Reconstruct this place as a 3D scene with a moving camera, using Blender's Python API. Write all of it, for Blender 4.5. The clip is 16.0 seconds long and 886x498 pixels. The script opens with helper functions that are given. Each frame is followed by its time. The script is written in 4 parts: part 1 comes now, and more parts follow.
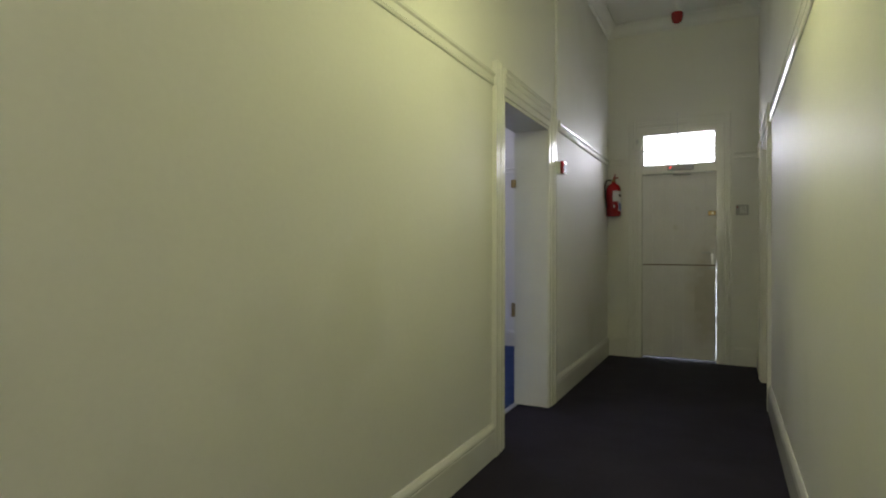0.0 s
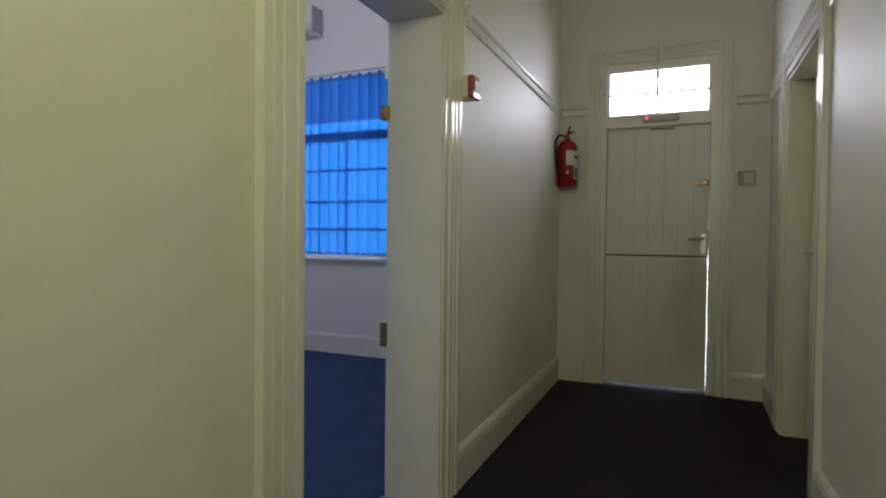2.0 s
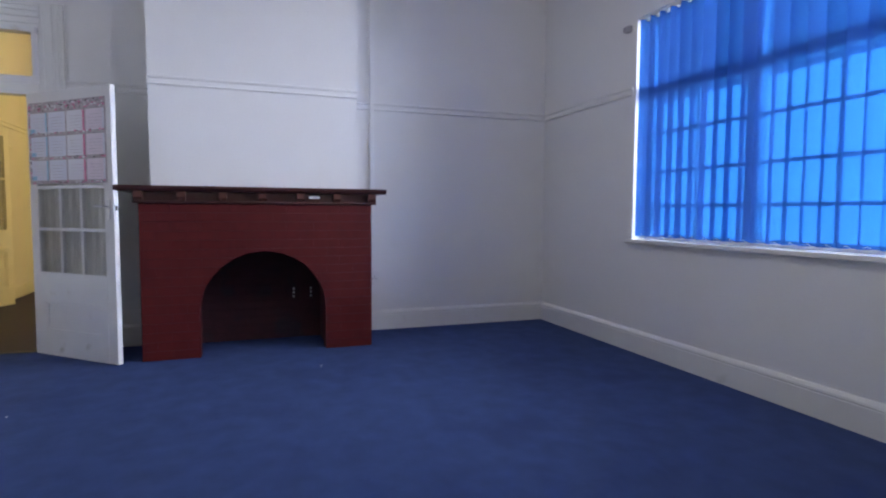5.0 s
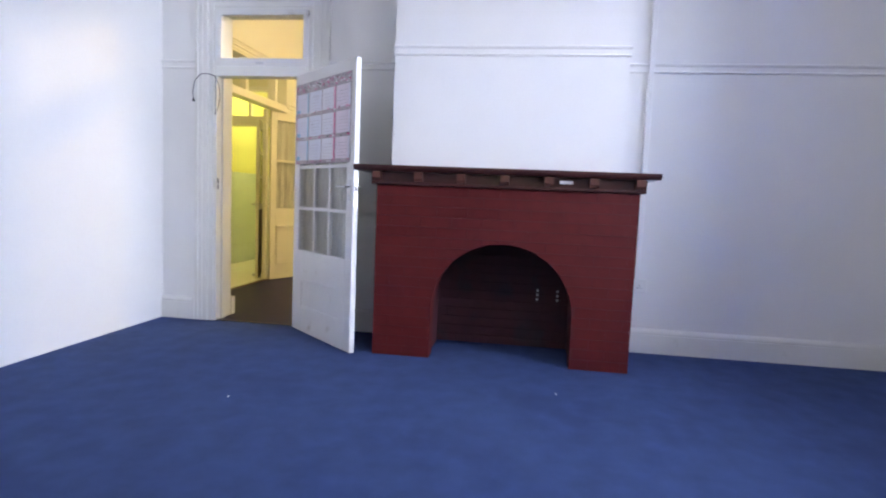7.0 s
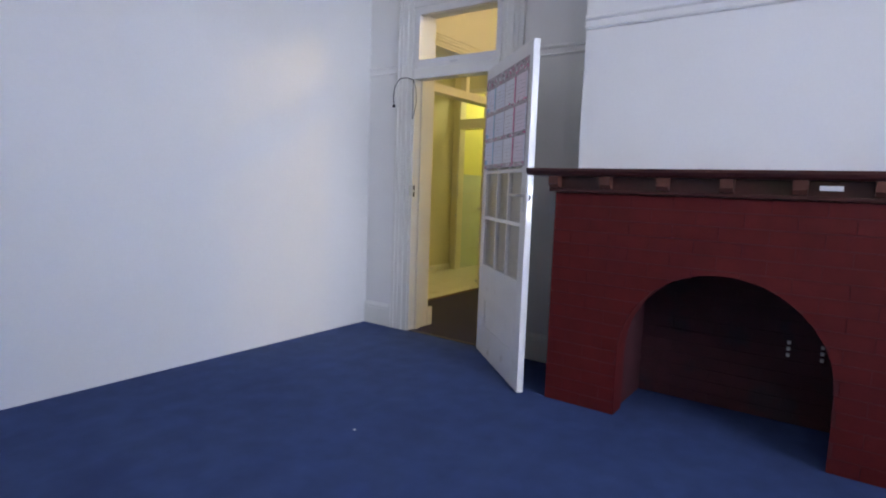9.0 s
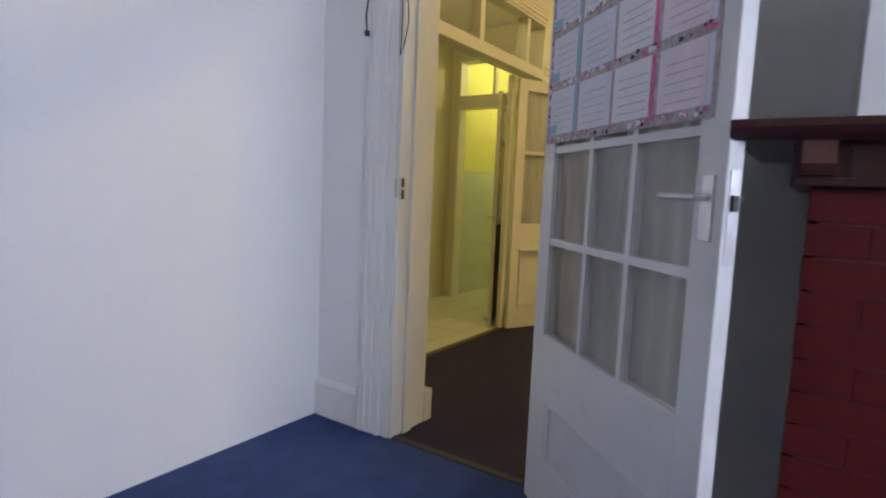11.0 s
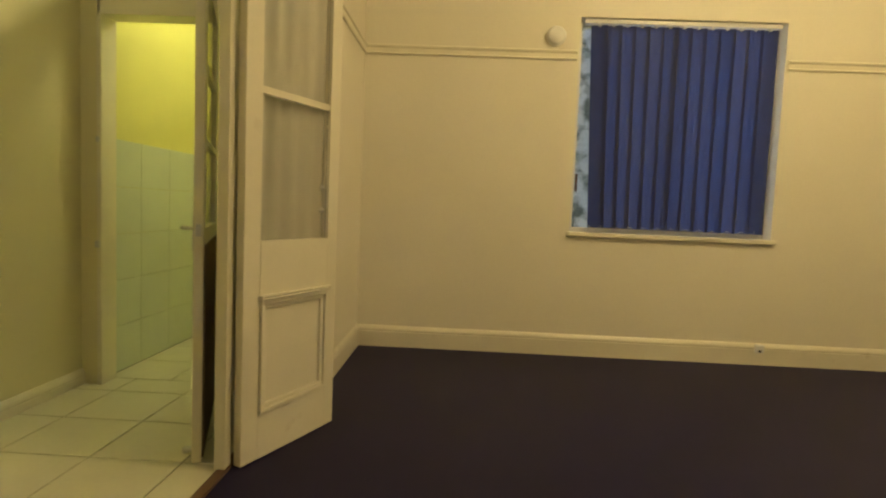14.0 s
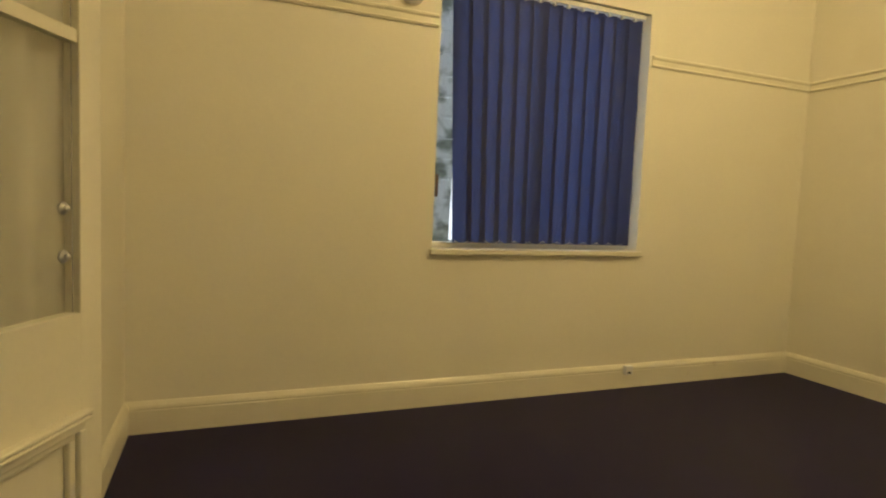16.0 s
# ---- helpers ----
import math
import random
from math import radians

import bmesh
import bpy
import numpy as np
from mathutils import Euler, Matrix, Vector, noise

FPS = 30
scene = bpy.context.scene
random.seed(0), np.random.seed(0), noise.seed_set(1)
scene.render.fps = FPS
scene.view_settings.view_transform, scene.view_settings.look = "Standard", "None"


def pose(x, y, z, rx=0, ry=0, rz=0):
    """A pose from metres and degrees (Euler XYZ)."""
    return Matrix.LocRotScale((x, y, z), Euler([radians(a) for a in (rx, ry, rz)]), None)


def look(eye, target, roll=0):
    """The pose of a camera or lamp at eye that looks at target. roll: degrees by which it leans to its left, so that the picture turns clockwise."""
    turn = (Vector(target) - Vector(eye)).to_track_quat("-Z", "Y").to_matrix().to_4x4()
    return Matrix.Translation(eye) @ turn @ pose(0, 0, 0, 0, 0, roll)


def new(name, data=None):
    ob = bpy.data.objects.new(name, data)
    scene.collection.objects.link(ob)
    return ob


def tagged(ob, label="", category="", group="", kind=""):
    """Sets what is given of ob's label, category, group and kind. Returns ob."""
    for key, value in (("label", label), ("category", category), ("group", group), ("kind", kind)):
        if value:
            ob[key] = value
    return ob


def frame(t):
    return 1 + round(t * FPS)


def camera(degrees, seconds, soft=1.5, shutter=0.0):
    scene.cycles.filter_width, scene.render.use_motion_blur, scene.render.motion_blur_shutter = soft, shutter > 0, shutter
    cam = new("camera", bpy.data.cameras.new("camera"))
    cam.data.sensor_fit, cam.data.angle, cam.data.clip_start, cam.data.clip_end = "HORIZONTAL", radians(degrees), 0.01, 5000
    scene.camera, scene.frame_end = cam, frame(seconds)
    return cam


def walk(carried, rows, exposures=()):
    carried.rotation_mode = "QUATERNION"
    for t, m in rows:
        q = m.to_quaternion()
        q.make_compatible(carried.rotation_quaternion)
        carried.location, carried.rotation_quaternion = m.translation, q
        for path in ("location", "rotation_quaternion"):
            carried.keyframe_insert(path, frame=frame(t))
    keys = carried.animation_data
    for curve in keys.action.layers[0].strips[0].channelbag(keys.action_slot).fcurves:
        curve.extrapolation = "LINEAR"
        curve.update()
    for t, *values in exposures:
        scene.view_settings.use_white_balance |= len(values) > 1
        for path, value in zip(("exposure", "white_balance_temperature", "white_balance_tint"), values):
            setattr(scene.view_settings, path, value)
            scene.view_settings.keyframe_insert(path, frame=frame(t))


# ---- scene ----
cam = camera(76.6, 16.0, soft=2.0, shutter=0.3)
PATH = [
    (0, look((1.25, 0.191, 1.237), (0.349, 1.977, 1.24), 0.1)),
    (0.5, look((1.134, 0.718, 1.221), (0.337, 2.552, 1.171), 0.3)),
    (1, look((1.072, 1.26, 1.233), (0.319, 3.112, 1.171), 0.4)),
    (1.5, look((1.026, 1.771, 1.235), (0.27, 3.622, 1.173), 0.3)),
    (2, look((0.99, 2.22, 1.211), (0.198, 4.056, 1.165), 0.6)),
    (2.5, look((0.922, 2.626, 1.202), (-0.069, 4.362, 1.164), 0.9)),
    (3, look((0.784, 2.984, 1.182), (-0.471, 4.541, 1.148), 1.4)),
    (3.5, look((0.638, 3.336, 1.225), (-0.832, 4.69, 1.161), 1.3)),
    (4, look((0.484, 3.572, 1.199), (-1.18, 4.666, 1.106), 1.9)),
    (4.2, look((0.408, 3.652, 1.222), (-1.313, 4.655, 1.113), 1.1)),
    (6.3, look((-0.499, 4.095, 1.168), (-2.49, 4.185, 1.002), 2.5)),
    (6.5, look((-0.613, 4.139, 1.189), (-2.605, 4.121, 1.01), 2.3)),
    (7, look((-0.831, 4.157, 1.177), (-2.804, 3.883, 1.0), 2.4)),
    (7.5, look((-1.033, 4.247, 1.225), (-2.952, 3.718, 1.032), 2.3)),
    (8, look((-1.239, 4.404, 1.266), (-3.051, 3.581, 1.062), 2.2)),
    (8.5, look((-1.424, 4.526, 1.273), (-3.123, 3.492, 1.064), 1.9)),
    (9, look((-1.743, 4.532, 1.275), (-3.352, 3.365, 1.054), 2.0)),
    (9.5, look((-2.113, 4.262, 1.229), (-3.682, 3.04, 1.017), 2.4)),
    (10, look((-2.5, 3.908, 1.227), (-4.059, 2.674, 1.017), 2.3)),
    (12.5, look((-4.732, 2.128, 1.224), (-6.629, 1.518, 1.054), 2.7)),
    (13, look((-5.046, 1.982, 1.202), (-6.992, 1.549, 1.046), 2.5)),
    (13.5, look((-5.339, 1.851, 1.198), (-7.314, 1.585, 1.032), 2.4)),
    (14, look((-5.643, 1.734, 1.132), (-7.636, 1.666, 0.987), 2.4)),
    (14.5, look((-5.935, 1.753, 1.174), (-7.929, 1.811, 1.024), 2.1)),
    (15, look((-6.233, 1.762, 1.271), (-8.22, 1.917, 1.099), 2.0)),
    (15.5, look((-6.536, 1.687, 1.264), (-8.502, 2.016, 1.102), 1.7)),
    (16, look((-6.877, 1.376, 1.243), (-8.733, 2.106, 1.096), 2.4)),
]

EXPOSURES = [(0, -0.1), (0.5, -0.18), (1.0, -0.2), (2.0, -0.03), (3.0, 0.05), (4.2, 0.05), (6.3, 1.15), (7.5, 0.95), (9.0, 0.36), (10.2, 0.12), (12.3, 0.45), (13.5, 0.4), (16, 0.35)]
walk(cam, PATH, EXPOSURES)

# ---- light ----
world = bpy.data.worlds.new("sky")
scene.world = world
world.use_nodes = True
wn = world.node_tree.nodes
sky = wn.new("ShaderNodeTexSky")
sky.sky_type = "NISHITA"
sky.sun_disc = False
sky.sun_elevation = radians(48)
sky.sun_rotation = radians(200)
world.node_tree.links.new(sky.outputs[0], wn["Background"].inputs[0])
wn["Background"].inputs[1].default_value = 0.15

sun = new("sun", bpy.data.lights.new("sun", "SUN"))
sun.data.energy, sun.data.angle, sun.data.color = 2.5, radians(0.5), (1, 0.95, 0.88)
sun.matrix_world = look((0, -20, 30), (2, 0, 0))


def area_lamp(name, place, target, w, h, watts, colour):
    lamp = new(name, bpy.data.lights.new(name, "AREA"))
    lamp.data.shape, lamp.data.size, lamp.data.size_y = "RECTANGLE", w, h
    lamp.data.energy, lamp.data.color = watts, colour
    lamp.matrix_world = look(place, target)
    return lamp


area_lamp("window_light_blue_room", (-1.75, 10.4, 2.5), (-3.0, 3.0, 1.0), 3.0, 1.9, 440, (0.72, 0.79, 1.0))
area_lamp("window_light_cream_room", (-10.75, 3.62, 1.9), (0, 3.0, 1.2), 1.3, 1.9, 8, (0.86, 0.92, 1.0))
area_lamp("transom_light", (0.77, 7.6, 2.6), (0.77, 5.0, 2.1), 0.9, 0.6, 52, (0.88, 0.87, 1.0))


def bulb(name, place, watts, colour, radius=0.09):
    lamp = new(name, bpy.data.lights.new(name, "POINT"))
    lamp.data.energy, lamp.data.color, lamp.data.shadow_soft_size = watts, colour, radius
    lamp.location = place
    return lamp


# Added lamp for the corridor's warm light, whose source is unseen.
bulb("corridor_unseen_bulb", (0.85, 2.45, 2.4), 16, (0.97, 0.99, 0.46))
# Added fill from behind, to lift the back door and lower walls.
bulb("corridor_unseen_bulb", (0.9, -1.5, 2.2), 32, (0.97, 0.95, 0.74))
# Unseen lamp, placed to match the open door's shadow on the wall.
bulb("blue_room_unseen_bulb", (-2.1, 2.4, 2.9), 8, (0.87, 0.86, 1.0))
# Added fill for the west wall and street corner; no known source.
bulb("blue_room_unseen_bulb", (-2.0, 5.2, 3.3), 26, (0.90, 0.87, 1.0))
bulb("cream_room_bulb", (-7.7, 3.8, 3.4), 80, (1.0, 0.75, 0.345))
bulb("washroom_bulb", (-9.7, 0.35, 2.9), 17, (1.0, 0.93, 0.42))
# Added fill to brighten the passage; no lamp is known there.
bulb("passage_fill", (-7.4, 0.1, 2.95), 5, (1.0, 0.88, 0.45))


# ---- materials ----
def material(name, colour, rough=0.6, metal=0.0, vary=0.06, scale=3.0, grain=120.0, bump=0.05, coat=0.0, spec=0.5, dist=0.004, stain=None, stain_scale=1.2, stain_at=0.62):
    m = bpy.data.materials.new(name)
    m.use_nodes = True
    nt = m.node_tree
    b = nt.nodes["Principled BSDF"]
    b.inputs["Roughness"].default_value = rough
    b.inputs["Metallic"].default_value = metal
    b.inputs["Coat Weight"].default_value = coat
    b.inputs["Specular IOR Level"].default_value = spec
    co = nt.nodes.new("ShaderNodeTexCoord").outputs["Object"]

    def noise_at(sc, detail=4.0):
        n = nt.nodes.new("ShaderNodeTexNoise")
        n.inputs["Scale"].default_value = sc
        n.inputs["Detail"].default_value = detail
        nt.links.new(co, n.inputs["Vector"])
        return n.outputs["Fac"]

    big, small = noise_at(scale), noise_at(grain, 2.0)
    ramp = nt.nodes.new("ShaderNodeValToRGB")
    ramp.color_ramp.elements[0].position, ramp.color_ramp.elements[1].position = 0.3, 0.7
    ramp.color_ramp.elements[0].color = (*[c * (1 - vary) for c in colour], 1)
    ramp.color_ramp.elements[1].color = (*[min(1, c * (1 + vary)) for c in colour], 1)
    add = nt.nodes.new("ShaderNodeMath")
    add.operation = "MULTIPLY_ADD"
    add.inputs[1].default_value = 0.35
    nt.links.new(small, add.inputs[0])
    sub = nt.nodes.new("ShaderNodeMath")
    sub.operation = "MULTIPLY"
    sub.inputs[1].default_value = 0.65
    nt.links.new(big, sub.inputs[0])
    nt.links.new(sub.outputs[0], add.inputs[2])
    nt.links.new(add.outputs[0], ramp.inputs[0])
    out = ramp.outputs[0]
    if stain:
        r2 = nt.nodes.new("ShaderNodeValToRGB")
        r2.color_ramp.elements[0].position, r2.color_ramp.elements[1].position = stain_at, stain_at + 0.12
        nt.links.new(noise_at(stain_scale, 6.0), r2.inputs[0])
        mix = nt.nodes.new("ShaderNodeMixRGB")
        nt.links.new(r2.outputs[0], mix.inputs[0])
        nt.links.new(out, mix.inputs[1])
        mix.inputs[2].default_value = (*stain, 1)
        out = mix.outputs[0]
    nt.links.new(out, b.inputs["Base Color"])
    if bump:
        bp = nt.nodes.new("ShaderNodeBump")
        bp.inputs["Strength"].default_value = bump
        bp.inputs["Distance"].default_value = dist
        nt.links.new(add.outputs[0], bp.inputs["Height"])
        nt.links.new(bp.outputs[0], b.inputs["Normal"])
    return m


PLASTER = material("plaster_white", (0.80, 0.79, 0.77), 0.55, vary=0.025, scale=1.1, grain=60, bump=0.12, stain=(0.74, 0.73, 0.70), stain_scale=0.7)
PLASTER_COR = material("plaster_corridor_gloss", (0.78, 0.77, 0.73), 0.56, spec=0.35, vary=0.03, scale=1.3, grain=45, bump=0.14, stain=(0.72, 0.71, 0.65), stain_scale=0.8)
PLASTER_CREAM = material("plaster_cream", (0.80, 0.76, 0.64), 0.5, vary=0.03, scale=1.2, grain=55, bump=0.12, stain=(0.75, 0.70, 0.57), stain_scale=0.8)
PLASTER_LIME = material("plaster_yellow_green", (0.72, 0.70, 0.25), 0.5, vary=0.03, bump=0.08)
PLASTER_PASSAGE = material("plaster_pale_green_cream", (0.76, 0.71, 0.46), 0.5, vary=0.03, bump=0.08)
CEILING = material("ceiling_paint", (0.78, 0.78, 0.77), 0.7, vary=0.02, scale=2, bump=0.05)
GLOSS = material("gloss_white_woodwork", (0.80, 0.79, 0.75), 0.22, vary=0.03, scale=5, grain=80, bump=0.05, coat=0.15, stain=(0.66, 0.64, 0.58), stain_scale=6, stain_at=0.68)
GLOSS_CREAM = material("gloss_cream_woodwork", (0.80, 0.76, 0.62), 0.28, vary=0.03, scale=5, grain=80, bump=0.05, stain=(0.66, 0.60, 0.45), stain_scale=6, stain_at=0.68)
DOOR_WORN = material("worn_white_door_paint", (0.74, 0.73, 0.71), 0.35, vary=0.05, scale=4, grain=50, bump=0.1, stain=(0.55, 0.52, 0.46), stain_scale=5, stain_at=0.64)
DOOR_BACK = material("grimy_back_door_paint", (0.76, 0.74, 0.75), 0.35, vary=0.05, scale=4, grain=50, bump=0.1, stain=(0.60, 0.57, 0.52), stain_scale=5, stain_at=0.66)


def smear(m, centre, size, colour, most):
    """A worn, grubby patch rubbed into the paint round a lock."""
    nt = m.node_tree
    b = nt.nodes["Principled BSDF"]
    under = b.inputs["Base Color"].links[0].from_socket
    co = nt.nodes.new("ShaderNodeTexCoord").outputs["Object"]
    mp = nt.nodes.new("ShaderNodeMapping")
    mp.vector_type = "TEXTURE"
    mp.inputs["Location"].default_value, mp.inputs["Scale"].default_value = centre, size
    grad = nt.nodes.new("ShaderNodeTexGradient")
    grad.gradient_type = "SPHERICAL"
    noise = nt.nodes.new("ShaderNodeTexNoise")
    noise.inputs["Scale"].default_value = 9.0
    noise.inputs["Detail"].default_value = 6.0
    mul, top = nt.nodes.new("ShaderNodeMath"), nt.nodes.new("ShaderNodeMath")
    mul.operation, top.operation = "MULTIPLY", "MINIMUM"
    top.inputs[1].default_value = most
    mix = nt.nodes.new("ShaderNodeMixRGB")
    mix.inputs[2].default_value = (*colour, 1)
    twice = nt.nodes.new("ShaderNodeMath")
    twice.operation = "MULTIPLY"
    twice.inputs[1].default_value = 1.7
    for a, c in ((co, mp.inputs["Vector"]), (mp.outputs[0], grad.inputs[0]), (co, noise.inputs["Vector"]), (grad.outputs["Fac"], mul.inputs[0]), (noise.outputs["Fac"], mul.inputs[1]),
                 (mul.outputs[0], twice.inputs[0]), (twice.outputs[0], top.inputs[0]), (top.outputs[0], mix.inputs[0]), (under, mix.inputs[1]), (mix.outputs[0], b.inputs["Base Color"])):
        nt.links.new(a, c)


smear(DOOR_BACK, (1.10, 7.04, 0.72), (0.30, 1.0, 0.75), (0.46, 0.39, 0.27), 0.5)
DOOR_YELLOW = material("yellow_cream_door_paint", (0.74, 0.67, 0.28), 0.35, vary=0.03, scale=4)
CARPET_BLUE = material("carpet_blue", (0.044, 0.072, 0.185), 0.95, vary=0.2, scale=6.5, grain=260, bump=0.9, dist=0.006, spec=0.15, stain=(0.035, 0.056, 0.150), stain_scale=1.6, stain_at=0.58)
CARPET_CORRIDOR = material("carpet_corridor", (0.028, 0.024, 0.038), 0.8, vary=0.25, scale=2.5, grain=260, bump=0.6, dist=0.005, spec=0.08)
CARPET_DARK = material("carpet_charcoal", (0.0092, 0.0053, 0.040), 0.55, vary=0.25, scale=2.5, grain=260, bump=0.5, dist=0.005, spec=0.28)
BRICK = material("painted_red_brick", (0.088, 0.0072, 0.0072), 0.6, spec=0.25, vary=0.16, scale=9, grain=90, bump=0.35, dist=0.004, stain=(0.08, 0.006, 0.008), stain_scale=14, stain_at=0.6)
BRICK_JOINT = material("painted_red_joint", (0.066, 0.005, 0.006), 0.7, vary=0.2, scale=20, bump=0.4)
# Firebox brick: darker than the front, with near-black patches.
BRICK_DARK = material("dark_red_brick", (0.055, 0.012, 0.017), 0.7, vary=0.25, scale=9, bump=0.4, stain=(0.03, 0.015, 0.022), stain_scale=4, stain_at=0.55)
MANTEL = material("dark_stained_wood", (0.050, 0.014, 0.012), 0.3, vary=0.3, scale=7, grain=60, bump=0.12, coat=0.1)
DENTIL = material("brown_dentil_wood", (0.10, 0.035, 0.025), 0.4, vary=0.3, scale=9, grain=60, bump=0.12)
METAL = material("brushed_steel", (0.62, 0.62, 0.62), 0.3, 1.0, vary=0.08, scale=20, bump=0.03)
BRASS = material("aged_brass", (0.30, 0.21, 0.10), 0.35, 1.0, vary=0.15, scale=20, bump=0.05)
BLACK = material("black_plastic", (0.02, 0.02, 0.02), 0.45, vary=0.1, bump=0.02)
PLASTIC = material("white_plastic", (0.76, 0.76, 0.74), 0.35, vary=0.02, scale=8, bump=0.02)
GREY = material("grey_plastic", (0.40, 0.39, 0.40), 0.4, vary=0.04, scale=8, bump=0.02)
RED = material("red_enamel", (0.33, 0.010, 0.016), 0.25, vary=0.06, scale=8, bump=0.02, coat=0.3)
LABEL_WHITE = material("paper_label_white", (0.75, 0.74, 0.74), 0.6, vary=0.03, scale=20, bump=0)
LABEL_BLUE = material("label_blue", (0.06, 0.12, 0.38), 0.6, vary=0.05, bump=0)
TILE = material("cream_floor_tile", (0.70, 0.68, 0.56), 0.3, vary=0.05, scale=6, grain=50, bump=0.05, stain=(0.60, 0.57, 0.43), stain_scale=3)
GROUT = material("dark_grout", (0.06, 0.052, 0.035), 0.9, vary=0.2, scale=20, bump=0.2)
WALL_TILE = material("pale_wall_tile", (0.66, 0.72, 0.62), 0.25, vary=0.03, scale=6, bump=0.03)
BROWN_WOOD = material("bare_brown_wood", (0.12, 0.07, 0.045), 0.5, vary=0.25, scale=8, grain=70, bump=0.15)
PAPER_GREY = material("poster_header", (0.44, 0.38, 0.39), 0.6, vary=0.5, scale=45, grain=120, bump=0)
PAPER_LILAC = material("poster_lilac", (0.72, 0.73, 0.80), 0.6, vary=0.04, scale=20, bump=0)
PAPER_WHITE = material("poster_white", (0.78, 0.77, 0.80), 0.6, vary=0.03, scale=20, bump=0)
PAPER_BLUE = material("poster_blue", (0.30, 0.52, 0.66), 0.6, vary=0.05, scale=20, bump=0)
PAPER_PINK = material("poster_pink", (0.78, 0.69, 0.74), 0.6, vary=0.06, scale=20, bump=0)
PAPER_ROSE = material("poster_rose", (0.66, 0.14, 0.30), 0.6, vary=0.3, scale=40, bump=0)
CABLE = material("dark_cable", (0.04, 0.035, 0.04), 0.5, vary=0.1, bump=0)
GRASS = material("outside_ground", (0.10, 0.12, 0.05), 0.9, vary=0.3, scale=0.5, bump=0.2)
# Pale patches put the bright daylight gaps into the hedge's colour.
HEDGE = material("outside_foliage", (0.20, 0.22, 0.19), 0.8, vary=0.6, scale=5, grain=30, bump=0.4, stain=(0.70, 0.72, 0.74), stain_scale=4.0, stain_at=0.42)


def glass_material(name, colour=(1, 1, 1), rough=0.0):
    m = bpy.data.materials.new(name)
    m.use_nodes = True
    b = m.node_tree.nodes["Principled BSDF"]
    b.inputs["Base Color"].default_value = (*colour, 1)
    b.inputs["Roughness"].default_value = rough
    b.inputs["Transmission Weight"].default_value = 1.0
    b.inputs["IOR"].default_value = 1.45
    return m


GLASS = glass_material("clear_glass")
FROST = glass_material("wavy_obscure_glass", (0.95, 0.95, 0.92), 0.12)


def fabric_material(name, colour, through_colour, translucent, sheer):
    """Woven blind cloth: reflects, glows through, and lets a little straight light pass."""
    m = bpy.data.materials.new(name)
    m.use_nodes = True
    nt = m.node_tree
    nt.nodes.remove(nt.nodes["Principled BSDF"])
    out = nt.nodes["Material Output"]
    co = nt.nodes.new("ShaderNodeTexCoord").outputs["Object"]
    n = nt.nodes.new("ShaderNodeTexNoise")
    n.inputs["Scale"].default_value = 6.0
    n.inputs["Detail"].default_value = 5.0
    nt.links.new(co, n.inputs["Vector"])
    ramp = nt.nodes.new("ShaderNodeValToRGB")
    ramp.color_ramp.elements[0].color = (*[c * 0.85 for c in colour], 1)
    ramp.color_ramp.elements[1].color = (*[min(1, c * 1.12) for c in colour], 1)
    nt.links.new(n.outputs["Fac"], ramp.inputs[0])
    # each slat's colour gets a random brightness, standing for uneven light behind it
    rand = nt.nodes.new("ShaderNodeObjectInfo").outputs["Random"]
    slat_tone = nt.nodes.new("ShaderNodeMapRange")
    slat_tone.inputs["To Min"].default_value, slat_tone.inputs["To Max"].default_value = 0.72, 1.2
    nt.links.new(rand, slat_tone.inputs["Value"])
    tint = nt.nodes.new("ShaderNodeVectorMath")
    tint.operation = "SCALE"
    nt.links.new(ramp.outputs[0], tint.inputs[0])
    nt.links.new(slat_tone.outputs[0], tint.inputs["Scale"])
    d, t, p = (nt.nodes.new("ShaderNodeBsdf" + k) for k in ("Diffuse", "Translucent", "Transparent"))
    nt.links.new(tint.outputs[0], d.inputs[0])
    t.inputs[0].default_value = (*through_colour, 1)
    p.inputs[0].default_value = (*through_colour, 1)
    a, b = nt.nodes.new("ShaderNodeMixShader"), nt.nodes.new("ShaderNodeMixShader")
    a.inputs[0].default_value, b.inputs[0].default_value = translucent, sheer
    nt.links.new(d.outputs[0], a.inputs[1])
    nt.links.new(t.outputs[0], a.inputs[2])
    nt.links.new(a.outputs[0], b.inputs[1])
    nt.links.new(p.outputs[0], b.inputs[2])
    nt.links.new(b.outputs[0], out.inputs[0])
    return m


BLIND_SHEER = fabric_material("blue_blind_cloth", (0.05, 0.12, 0.36), (0.035, 0.27, 0.82), 0.10, 0.24)
BLIND_DENSE = fabric_material("navy_blind_cloth", (0.056, 0.060, 0.092), (0.10, 0.18, 0.55), 0.13, 0.05)
CURTAIN = fabric_material("white_net_curtain", (0.80, 0.78, 0.70), (0.7, 0.68, 0.6), 0.4, 0.04)


def glow_material(name, colour, strength):
    m = bpy.data.materials.new(name)
    m.use_nodes = True
    b = m.node_tree.nodes["Principled BSDF"]
    b.inputs["Base Color"].default_value = (*colour, 1)
    b.inputs["Emission Color"].default_value = (*colour, 1)
    b.inputs["Emission Strength"].default_value = strength
    return m


LED_RED = glow_material("red_led", (1, 0.05, 0.04), 6)
DAYLIGHT = glow_material("bright_sky_backdrop", (0.86, 0.93, 1.0), 2.6)


